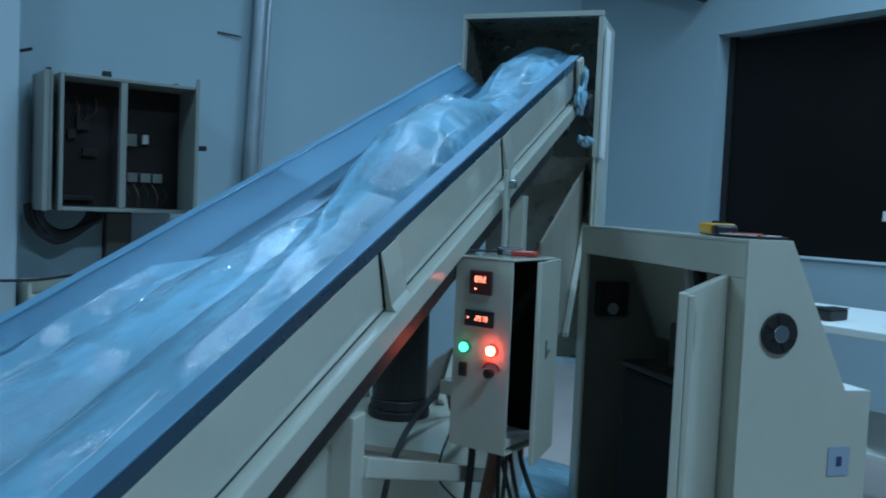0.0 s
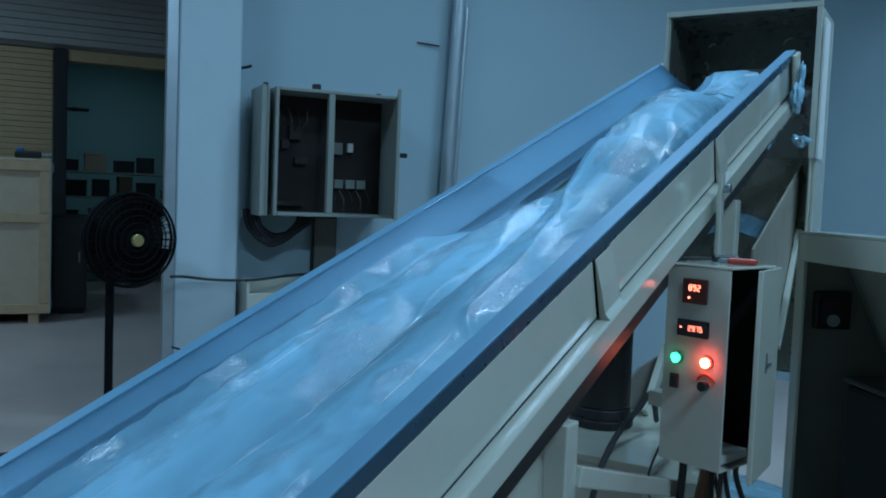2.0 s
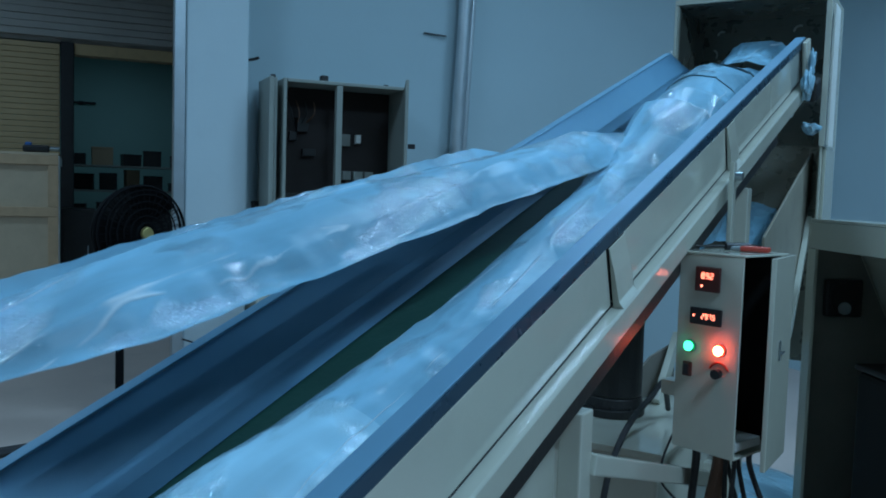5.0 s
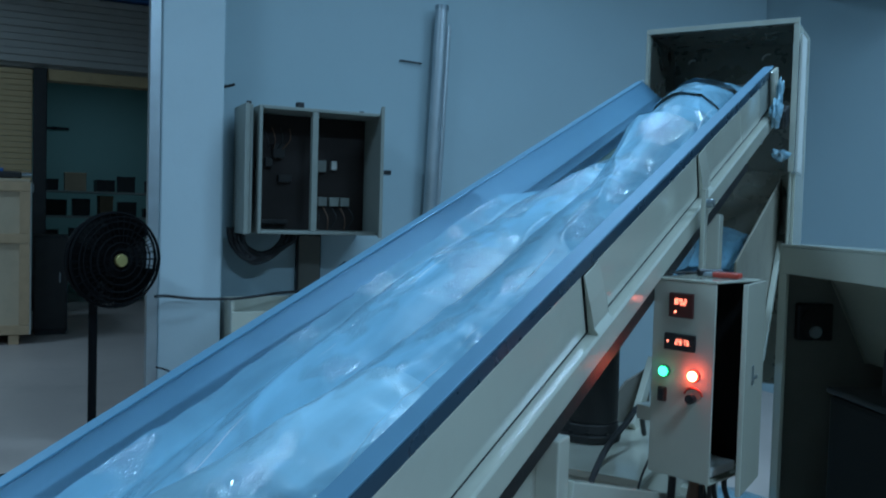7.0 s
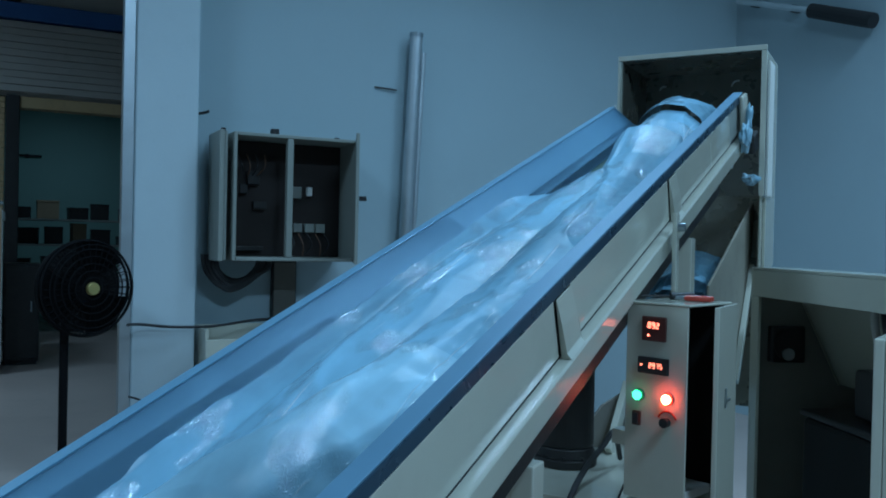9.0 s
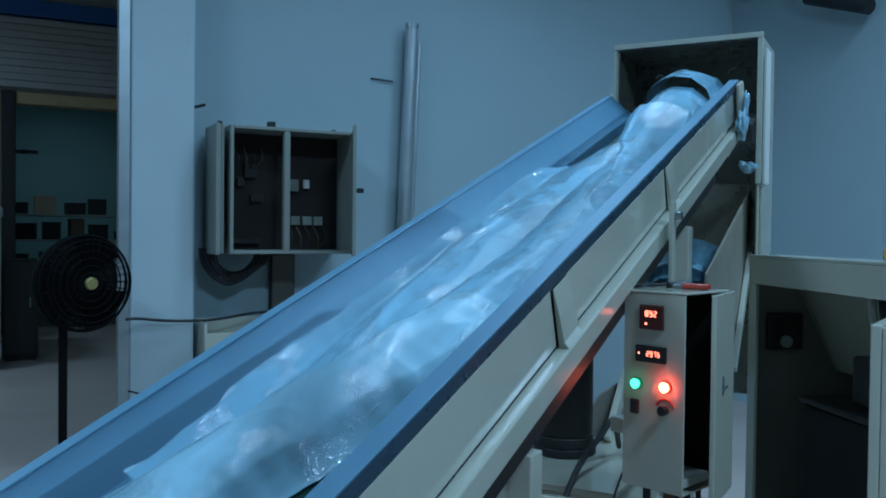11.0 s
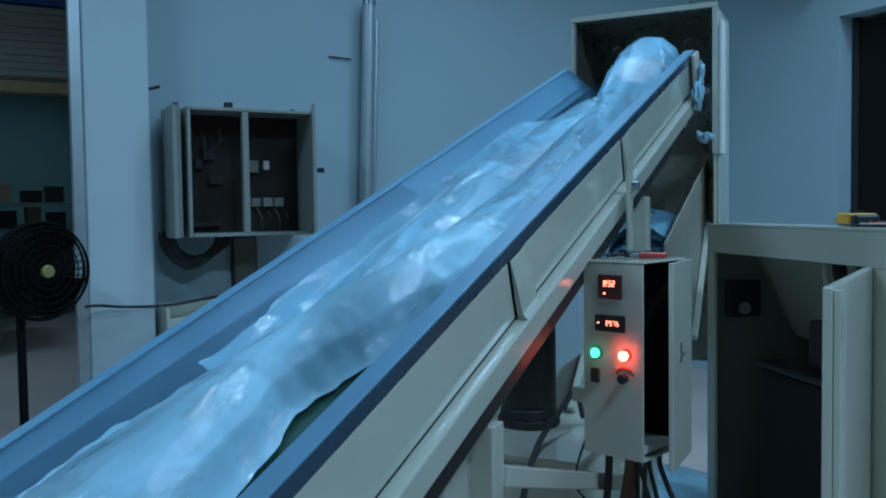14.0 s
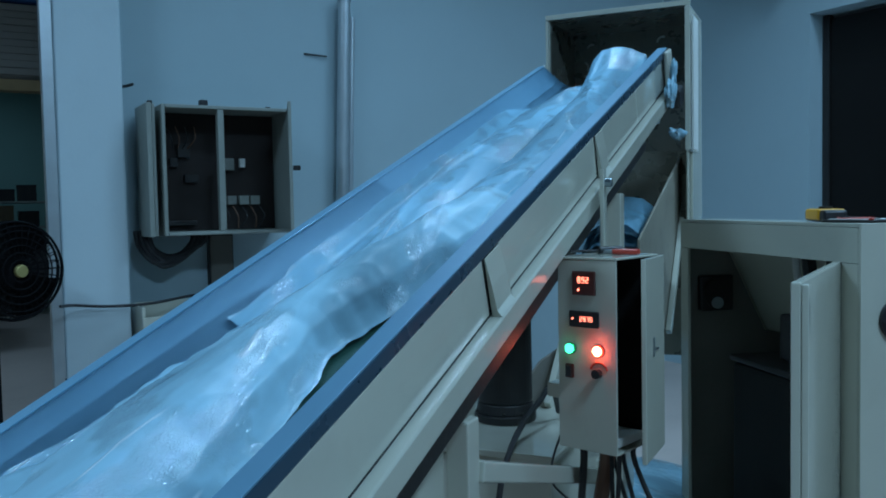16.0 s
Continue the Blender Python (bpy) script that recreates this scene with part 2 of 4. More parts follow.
# ---- the hall ----
YAW, SLOPE = -54.97, 18.99
CONV = pose(0, 0, 0, SLOPE, 0, YAW)      # along the belt: x across, y up the slope, z off the slope
LEVEL = pose(0, 0, 0, 0, 0, YAW)         # under the belt: x across, y along, z up
XR, YB, YF = 5.85, 5.8, 12.3              # side wall, back wall, far wall


def hall():
    structure("floor", box(-7, -5, -0.2, XR + 0.3, 16, 0, 0), CONCRETE, "grey worn concrete floor of a factory hall", "floor")
    structure("wall_back", box(1.04, YB, 0, XR + 0.3, YB + 0.25, 5.6, 0), WALL, "pale blue painted wall behind the conveyor", "wall")
    # side wall with the opening of the dark window
    w = box(XR, 4.25, 0, XR + 0.3, YB, 5.6, 0)
    w = box(XR, 0.6, 0, XR + 0.3, 4.25, 1.20, 0, w)
    w = box(XR, 0.6, 2.934, XR + 0.3, 4.25, 5.6, 0, w)
    w = box(XR, -5, 0, XR + 0.3, 0.6, 5.6, 0, w)
    structure("wall_side", w, WALL, "pale blue painted side wall with a deep window opening", "wall")
    win = tagged(new("window_1"), "large black unlit window set deep in the side wall", "window", kind="structure")
    part("pane", box(XR + 0.17, 0.62, 1.22, XR + 0.19, 4.20, 2.90, 0), GLASS, win)
    part("window_frame", box(XR + 0.15, 4.19, 1.21, XR + 0.21, 4.245, 2.93, 0.004), IRON, win)
    part("window_sill", box(XR - 0.02, 0.62, 1.201, XR + 0.145, 4.24, 1.216, 0.004), PIER, win)
    for y, z, w, h in ((2.925, 1.50, 0.11, 0.07), (2.835, 1.365, 0.055, 0.07)):
        part("tag", box(XR + 0.163, y - w, z, XR + 0.169, y, z + h, 0.001), PAPER, win, "white tag on the pane")
    structure("wall_near", box(-7, -5.2, 0, XR + 0.3, -5, 5.6, 0), WALL, "pale blue painted wall behind the viewer", "wall")
    structure("wall_left", box(-7.2, -5, 0, -7, 16, 5.6, 0), WALL, "pale blue painted long wall", "wall")
    structure("wall_pier_return", box(1.42, YB + 0.25, 0, 1.62, YF, 5.6, 0), WALL, "pale blue wall running back beside the pier", "wall")
    c = box(-7, -5, 5.6, XR + 0.3, 16, 5.8, 0)
    for i in range(5):
        c = box(-7, -4 + i * 3.4, 5.35, XR, -3.85 + i * 3.4, 5.6, 0, c)
    structure("ceiling", c, CEILING, "grey sheet ceiling with steel purlins", "ceiling")
    # pier of the building
    pier = tagged(new("column"), "pale blue painted building pier with a metal edge strip", "column", kind="structure")
    part("shaft", box(0.615, 5.52, 0, 1.0, YB + 0.3, 5.6, 0.012), PIER, pier)
    part("edge_strip", box(0.545, 5.50, 0, 0.611, 5.60, 5.6, 0.004), GALV, pier, "bluish metal edge strip")
    part("back_sheet", box(1.003, 5.70, 0, 1.04, YB + 0.05, 5.6, 0.003), WALL, pier)


def far_end():
    # wall with a roller shutter, a doorway, a sheet fascia and a blue beam
    w = box(-7, YF, 3.25, 1.62, YF + 0.25, 5.6, 0)
    w = box(1.30, YF, 0, 1.62, YF + 0.25, 3.25, 0, w)
    w = box(-7, YF, 0, -3.2, YF + 0.25, 3.25, 0, w)
    structure("wall_far", w, GREYWALL, "grey sheet wall at the far end of the hall", "wall")
    b = box(-7, YF - 0.16, 4.22, 1.42, YF - 0.01, 4.43, 0.01)
    structure("trim_beam", b, BLUE, "blue painted steel beam across the far wall", "beam")
    fas = tagged(new("trim_fascia"), "grey ribbed sheet fascia above the shutter", "fascia", kind="structure")
    for i in range(10):
        part("sheet", box(-7, YF - 0.10 - 0.012 * (i % 2), 3.30 + i * 0.09, 1.42, YF - 0.01, 3.385 + i * 0.09, 0.006), GREYWALL, fas)
    up = tagged(new("trim_cladding"), "dark ribbed cladding above the blue beam", "cladding", kind="structure")
    rib = finish("rib", box(0, YF - 0.07, 4.44, 0.16, YF - 0.01, 5.5, 0.01), IRON, up)
    for i in range(1, 20):
        o = new("rib", rib.data)
        o.parent, o.matrix_basis = up, pose(-0.22 * i, 0, 0)
    rib.matrix_basis = pose(1.2, 0, 0)
    # roller shutter
    sh = tagged(new("door_1"), "brown ribbed roller shutter, closed, beside the doorway", "roller shutter", kind="structure")
    slat = None
    for i in range(44):
        z = 0.02 + i * 0.073
        if slat is None:
            slat = finish("slat", prism([(0, 0), (0, 0.070), (-2.95, 0.070), (-2.95, 0)], YF - 0.02, YF + 0.02, 0.008), SLAT, sh)
            slat.matrix_basis = pose(-0.22, 0, z)
        else:
            o = new("slat", slat.data)
            o.parent, o.matrix_basis = sh, pose(-0.22, 0, z)
    part("jamb", box(-0.21, YF - 0.10, 0, -0.05, YF + 0.25, 3.25, 0.01), IRON, sh, "dark steel jamb")
    # doorway and the dim store room behind it
    structure("trim_lintel", box(-0.05, YF - 0.05, 3.10, 1.30, YF + 0.2, 3.25, 0.01), SLAT, "brown lintel above the open doorway", "lintel")
    for k, bx in enumerate(((-1.2, 15.6, 0, 2.6, 15.8, 3.5), (-1.4, YF + 0.25, 0, -1.2, 15.8, 3.5), (2.6, YF + 0.25, 0, 2.8, 15.8, 3.5))):
        structure("wall_store_%d" % (k + 1), box(*bx, 0), TEAL, "teal painted wall of a dim store room", "wall")
    structure("ceiling_store", box(-1.4, YF + 0.25, 3.5, 2.8, 15.8, 3.6, 0), TEAL, "teal ceiling of the store room", "ceiling")
    rack = thing("storage_rack", pose(0.75, 14.3, 0), "dark steel storage rack loaded with cartons and tools", "rack")
    for x in (-0.95, 0.95):
        for y in (-0.25, 0.25):
            part("upright", box(x - 0.03, y - 0.03, 0, x + 0.03, y + 0.03, 1.9, 0.004), IRON, rack)
    for z in (0.35, 0.85, 1.32, 1.70):
        part("shelf", box(-1, -0.3, z - 0.03, 1, 0.3, z, 0.004), GREYBOX, rack)
    rnd = random.Random(5)
    for z in (0.35, 0.85, 1.32, 1.70):
        x = -0.85
        while x < 0.7:
            wd, h = rnd.uniform(0.18, 0.42), rnd.uniform(0.12, 0.32)
            m = rnd.choice([CARD, IRON, IRON, IRON, SLAT])
            t = thing("carton", pose(0.75 + x + wd / 2, 14.3, z + 0.002, 0, 0, rnd.uniform(-6, 6)), "brown cardboard carton standing on a store shelf" if m is CARD else "dark tool case standing on a store shelf", "carton" if m is CARD else "tool case", "goods on the store rack")
            part("body", box(-wd / 2, -0.16, 0, wd / 2, 0.16, h, 0.006), m, t)
            part("lid", box(-wd / 2 - 0.004, -0.164, h - 0.03, wd / 2 + 0.004, 0.164, h + 0.004, 0.003), m, t)
            x += wd + rnd.uniform(0.04, 0.16)
    rod = thing("wall_lamp", pose(0.05, 15.55, 2.75), "black rod lamp fixed to the store room wall", "lamp")
    part("rod", moved(cyl(0.02, -0.22, 0.22, 10), pose(0, 0, 0, 0, 90, 0)), BLACK, rod)
    part("bracket", box(-0.03, 0, -0.03, 0.03, 0.05, 0.03), BLACK, rod)


def crate():
    t = thing("shipping_crate", pose(-1.14, 9.95, 0), "large plywood shipping crate with pine battens on the hall floor", "crate")
    L, Dp, H = 1.9, 1.3, 1.62
    for x in (-0.8, 0, 0.8):
        part("skid", box(x - 0.05, 0, 0, x + 0.05, Dp, 0.10, 0.006), BATTEN, t)
    part("panel", box(-L / 2 + 0.015, 0.015, 0.105, L / 2 - 0.015, 0.03, 0.10 + H, 0.002), WOOD, t)
    part("panel", box(L / 2 - 0.03, 0.03, 0.105, L / 2 - 0.015, Dp - 0.03, 0.10 + H, 0.002), WOOD, t)
    part("panel", box(-L / 2 + 0.015, 0.03, 0.105, -L / 2 + 0.03, Dp - 0.03, 0.10 + H, 0.002), WOOD, t)
    part("panel", box(-L / 2 + 0.015, Dp - 0.03, 0.105, L / 2 - 0.015, Dp - 0.015, 0.10 + H, 0.002), WOOD, t)
    part("lid", box(-L / 2, 0, 0.102 + H, L / 2, Dp, 0.13 + H, 0.004), WOOD, t)
    for z in (0.105, 0.10 + H * 0.60, 0.10 + H - 0.10):
        part("batten", box(-L / 2, -0.012, z, L / 2, 0.013, z + 0.10, 0.004), BATTEN, t)
    for x in (-L / 2, -0.05, L / 2 - 0.1):
        for z0, z1 in ((0.21, 0.10 + H * 0.60 - 0.003), (0.203 + H * 0.60, H - 0.003)):
            part("batten", box(x, -0.012, z0, x + 0.10, 0.013, z1, 0.004), BATTEN, t)
    for z in (0.105, H):
        part("batten", box(L / 2 - 0.013, 0.0, z, L / 2 + 0.012, Dp, z + 0.10, 0.004), PAPER, t)
    part("batten", box(L / 2 - 0.013, 0.0, 0.208, L / 2 + 0.012, 0.10, H - 0.003, 0.004), PAPER, t)
    tool = thing("hand_drill", pose(-0.38, 10.1, 1.752), "small dark hand drill lying on the crate", "tool")
    part("body", box(-0.16, -0.04, 0, 0.10, 0.04, 0.08, 0.02), IRON, tool)
    part("chuck", moved(cyl(0.025, 0.1, 0.2, 12), pose(0, 0, 0.045, 0, 90, 0)), STEEL, tool)
    part("grip", box(-0.14, -0.03, 0.05, -0.07, 0.03, 0.11, 0.015), BLUE, tool)
    b = thing("steel_locker", pose(0.02, 10.6, 0), "low black steel locker beside the crate", "locker")
    part("body", box(-0.19, 0, 0.04, 0.17, 0.45, 1.14, 0.008), IRON, b)
    part("door", box(-0.17, -0.018, 0.07, 0.15, -0.002, 1.11, 0.005), IRON, b)
    part("plinth", box(-0.17, 0.02, 0, 0.15, 0.43, 0.04, 0.004), BLACK, b)
    part("handle", box(0.08, -0.035, 0.6, 0.095, -0.018, 0.72, 0.004), STEEL, b)


def pedestal_fan():
    t = thing("pedestal_fan", pose(0.32, 5.16, 0, 0, 0, 26), "black industrial pedestal fan with a brass-coloured hub", "fan")
    part("base", moved(cyl(0.27, 0, 0.035, 32, 0.24, bevel=0.008), pose(-0.075, 0.06, 0)), FAN_BLACK, t)
    part("collar", moved(cyl(0.05, 0.035, 0.12, 16, 0.03), pose(-0.075, 0.06, 0)), FAN_BLACK, t)
    part("pole", moved(cyl(0.024, 0.12, 1.02, 14), pose(-0.075, 0.06, 0)), FAN_BLACK, t)
    part("motor", moved(cyl(0.10, -0.02, 0.20, 20, 0.08, bevel=0.02), pose(0, 0.02, 1.195, -90, 0, 0)), FAN_BLACK, t)
    part("yoke", tube([(-0.075, 0.06, 1.0), (-0.065, 0.08, 1.08), (-0.03, 0.10, 1.15), (0, 0.12, 1.195)], 0.022), FAN_BLACK, t)
    for y, rs in ((-0.10, (0.06, 0.10, 0.14, 0.18, 0.22, 0.245, 0.268)), (0.04, (0.12, 0.18, 0.24, 0.268))):
        sgn = 1 if y < 0 else -1
        for r in rs:
            ring = [(r * math.cos(a), y + (0.05 * sgn if r > 0.25 else 0), 1.195 + r * math.sin(a)) for a in [2 * math.pi * k / 36 for k in range(37)]]
            part("guard_ring", tube(ring, 0.0045 if r < 0.26 else 0.008, 5, None, 1), FAN_BLACK, t)
        wire = part("guard_wire", tube([(0.05, y, 0), (0.268, y + 0.05 * sgn, 0)], 0.003, 5), FAN_BLACK, t, m=pose(0, 0, 1.195))
        for k in range(1, 36):
            o = new("guard_wire", wire.data)
            o.parent, o.matrix_basis = t, pose(0, 0, 1.195, 0, 10 * k, 0)
    part("back_shroud", moved(cyl(0.255, 0.052, 0.056, 36), pose(0, 0, 1.195, -90, 0, 0)), DARK, t, "dark rear of the fan guard")
    for k in range(3):
        bl = bmesh.new()
        grid = []
        for i in range(6):
            row = []
            for j in range(7):
                r = 0.05 + 0.21 * i / 5
                a = radians(-38 + 76 * j / 6) * (0.75 + 0.25 * i / 5)
                row.append(bl.verts.new((r * math.sin(a), -0.03 + 0.04 * (j / 6 - 0.5), r * math.cos(a))))
            grid.append(row)
        for i in range(5):
            for j in range(6):
                bl.faces.new((grid[i][j], grid[i + 1][j], grid[i + 1][j + 1], grid[i][j + 1]))
        bmesh.ops.solidify(bl, geom=bl.faces[:], thickness=0.003)
        part("blade", moved(bl, pose(0, 0, 1.195, 0, 120 * k + 20, 0)), FAN_BLACK, t)
    part("hub", moved(cyl(0.038, 0.09, 0.115, 20, 0.034, bevel=0.004), pose(0, 0, 1.195, 90, 0, 0)), BRASS, t, "brass-coloured hub badge")
    c = tagged(finish("power_cable", tube([(0.56, 5.16, 0.98), (0.66, 5.42, 0.955), (0.85, 5.47, 0.93), (1.1, 5.50, 0.925), (1.35, 5.55, 0.95), (1.62, 5.62, 0.98), (1.9, 5.72, 1.15)], 0.009), RUBBER), "black power cable slung from the fan past the pier", "cable")
    tagged(finish("floor_hose", tube([(-2.4, 4.7, 0.03), (-1.4, 4.95, 0.03), (-0.7, 4.9, 0.03), (-0.1, 5.05, 0.03), (0.12, 5.1, 0.05)], 0.03), RUBBER), "thick black hose lying on the concrete floor", "hose")
    v = thing("pipe_valve", pose(0.72, 5.38, 0), "small red valve with loose wires at the pier foot", "valve")
    part("stub", cyl(0.03, 0, 0.34, 14), IRON, v)
    part("body", moved(cyl(0.045, -0.07, 0.07, 14), pose(0, 0, 0.36, 0, 90, 0)), RED, v)
    part("handle", box(-0.06, -0.06, 0.42, 0.08, -0.03, 0.44, 0.004), IRON, v)
    part("wire", tube([(0, 0, 0.44), (-0.05, -0.03, 0.50), (-0.13, -0.02, 0.53)], 0.006), BLACK, v)
    part("wire", tube([(0, 0, 0.42), (-0.06, -0.03, 0.44), (-0.13, -0.03, 0.42)], 0.006), BLACK, v)
    part("wire", tube([(0.02, 0, 0.43), (0.10, -0.03, 0.45), (0.16, -0.03, 0.44)], 0.006), BLACK, v)


def electric_cabinet():
    t = thing("electrical_cabinet", pose(1.19, 5.35, 1.35), "grey-green wall-hung electrical cabinet with both doors open", "electrical cabinet")
    W, H, Dp, s = 0.83, 0.815, 0.42, 0.022
    # back and mounting plate carry the cabinet's inner shade in their dark colour
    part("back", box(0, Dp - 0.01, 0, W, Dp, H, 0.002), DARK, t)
    part("side", box(0, 0, 0, s, Dp - 0.012, H, 0.004), GREYBOX, t)
    part("side", box(W - s, 0, 0, W, Dp - 0.012, H, 0.004), GREYBOX, t)
    part("top", box(s + 0.002, 0, H - s, W - s - 0.002, Dp - 0.012, H, 0.004), GREYBOX, t)
    part("bottom", box(s + 0.002, 0, 0, W - s - 0.002, Dp - 0.012, s, 0.004), GREYBOX, t)
    part("mullion", box(0.345, 0.0, s + 0.002, 0.385, 0.05, H - s - 0.002, 0.004), GREYBOX, t)
    part("lining", box(s + 0.002, 0.30, s + 0.002, W - s - 0.002, 0.305, H - s - 0.002, 0.001), mat("shaded_mounting_plate", (0.020, 0.012, 0.010), 0.7, vary=0.3, scale=9), t, "brown mounting plate, darkened for the shade inside")
    d = part("door", box(-0.055, 0.02, 0, -0.035, 0.40, H, 0.004), GREYBOX, t, "door folded back against the cabinet side")
    part("lock", moved(cyl(0.012, 0, 0.03, 10), pose(-0.055, 0.1, 0.42, 0, -90, 0)), BLACK, d)
    d = part("door", box(-0.09, -0.005, -0.004, -0.060, 0.35, H + 0.004, 0.004), GREYBOX, t, "second leaf of the folded door")
    m = pose(W, -0.002, -0.005, 0, 0, 180 - 19.5)
    d = part("door", moved(box(0.0, 0, 0, 0.022, 0.37, H + 0.01, 0.004), m), GREYBOX, t, "door standing open, seen edge-on")
    part("handle", moved(box(-0.05, 0.30, 0.40, -0.003, 0.33, 0.43, 0.004), m), BLACK, d)
    for x, z, w, h, mt, nm in ((0.42, 0.42, 0.10, 0.08, DULL, "contactor"), (0.56, 0.44, 0.035, 0.06, PAPER, "tag"), (0.47, 0.19, 0.06, 0.06, DULL, "breaker"), (0.55, 0.19, 0.065, 0.06, GREYBOX, "breaker"), (0.625, 0.19, 0.065, 0.06, GREYBOX, "breaker"),
                               (0.035, 0.46, 0.03, 0.08, PAPER, "tag"), (0.15, 0.50, 0.08, 0.09, IRON, "relay"), (0.10, 0.44, 0.05, 0.06, IRON, "relay"), (0.19, 0.34, 0.09, 0.05, IRON, "terminal_strip"), (0.06, 0.06, 0.20, 0.03, IRON, "terminal_strip")):
        part(nm, box(x, 0.255, z, x + w, 0.299, z + h, 0.004), mt, t)
    for k in range(5):
        x = 0.44 + 0.06 * k
        part("wire", tube([(x, 0.25, 0.18), (x + 0.02, 0.2, 0.11), (x + 0.05 * (k % 2) - 0.02, 0.24, 0.03)], 0.004, 6), COPPER if k % 2 else BLACK, t)
    for k in range(4):
        part("wire", tube([(0.08 + 0.06 * k, 0.26, 0.70), (0.10 + 0.05 * k, 0.2, 0.62), (0.12 + 0.03 * k, 0.25, 0.56)], 0.004, 6), COPPER if k % 2 else BLACK, t)
    part("lamp_bolt", box(0.26, 0.08, H, 0.31, 0.13, H + 0.045, 0.006), BLACK, t)
    part("lug", box(-0.06, 0.1, H, -0.03, 0.13, H + 0.03, 0.004), BLACK, t)
    part("lug", box(0.70, 0.1, H, 0.73, 0.13, H + 0.02, 0.004), BLACK, t)
    part("bracket", box(0.05, Dp - 0.001, 0.1, 0.78, 0.449, 0.14, 0.002), IRON, t)
    part("bracket", box(0.05, Dp - 0.001, 0.66, 0.78, 0.449, 0.70, 0.002), IRON, t)
    for k, (dx, sag) in enumerate(((0.0, 0.20), (0.03, 0.17), (-0.03, 0.18), (0.05, 0.14))):
        tagged(finish("cable_loop", tube([(1.10 + dx, 5.66, 1.38), (1.12 + dx, 5.64, 1.27), (1.22 + dx, 5.62, 1.35 - sag), (1.36 + dx, 5.62, 1.38 - sag * 0.9), (1.45 + dx, 5.64, 1.30), (1.46 + dx, 5.66, 1.36)], 0.017), RUBBER), "black cable loop hanging under the electrical cabinet", "cable", "cables under the cabinet")
    tr = thing("cable_trunking", pose(1.64, 5.74, 0), "dark brown-grey cable trunking rising to the cabinet", "trunking")
    part("body", box(-0.085, 0, 0.02, 0.085, 0.055, 1.345, 0.005), IRON, tr)
    part("cover", box(-0.075, -0.008, 0.02, 0.075, -0.001, 1.33, 0.003), mat("trunking_paint", (0.13, 0.12, 0.10), 0.6), tr)
    b = thing("scrap_bin", pose(1.03, 5.30, 0), "cream open-topped sheet metal bin against the wall", "bin")
    part("front", box(0, 0, 0, 0.48, 0.02, 0.86, 0.004), CREAM, b)
    part("side", box(0, 0.022, 0, 0.02, 0.40, 0.92, 0.004), CREAM, b)
    part("side", box(0.46, 0.022, 0, 0.48, 0.40, 0.92, 0.004), CREAM, b)
    part("back", box(0.022, 0.38, 0, 0.458, 0.40, 0.92, 0.004), CREAM, b)
    part("bottom", box(0.022, 0.022, 0.3, 0.458, 0.378, 0.32, 0.002), CREAM, b)
    p = thing("conduit_pipe", pose(2.47, 5.70, 0, 0, 2.2, 0), "bluish galvanised pipe leaning against the painted wall", "pipe")
    part("pipe", cyl(0.045, 0.0, 3.0, 20), GALV, p)
    part("pipe", moved(cyl(0.022, 0.0, 2.9, 14), pose(0.075, 0.03, 0)), GALV, p)
    part("cap", cyl(0.05, 3.0, 3.03, 20), STEEL, p)
    tagged(finish("wall_hook", tube([(1.02, 5.69, 2.30), (1.05, 5.62, 2.30), (1.08, 5.60, 2.31)], 0.010), IRON), "small iron hook in the wall beside the pier", "hook")
    tagged(finish("wall_hook", tube([(2.30, 5.79, 2.62), (2.40, 5.785, 2.615), (2.47, 5.78, 2.61)], 0.006), IRON), "thin iron peg in the painted wall", "hook")


def wall_pipe():
    t = thing("wall_pipe", pose(XR - 0.09, 0, 0), "thin pipe with a black insulating sleeve on the side wall", "pipe")
    part("pipe", tube([(0, 5.700, 3.726), (0, 4.898, 3.454)], 0.025, 10), PIER, t)
    part("sleeve", tube([(0, 4.898, 3.454), (0, 4.327, 3.245)], 0.060, 14), RUBBER, t, "black insulating sleeve")
    for y, z in ((5.098, 3.521), (5.535, 3.668)):
        part("bracket", box(0.0, y - 0.015, z - 0.03, 0.089, y + 0.015, z + 0.03, 0.003), IRON, t)


def ceiling_lights():
    for x, y, a in ((2.9, 3.9, 0), (4.6, 1.6, 0), (1.5, -1.7, 0), (-2.2, 2.6, 0), (-2.4, 8.6, 0)):
        t = thing("ceiling_light", pose(x, y, 5.27, 0, 0, a), "white tube light fixed under the hall ceiling", "ceiling light", "hall lights")
        part("housing", box(-0.70, -0.14, 0.03, 0.70, 0.14, 0.09, 0.01), PAPER, t)
        part("reflector", box(-0.69, -0.13, 0.018, 0.69, 0.13, 0.029, 0.002), PAPER, t)
        for dx in (-0.5, 0.5):
            part("hanger", cyl(0.008, 0.09, 0.34, 8), STEEL, t, m=pose(dx, 0, 0))


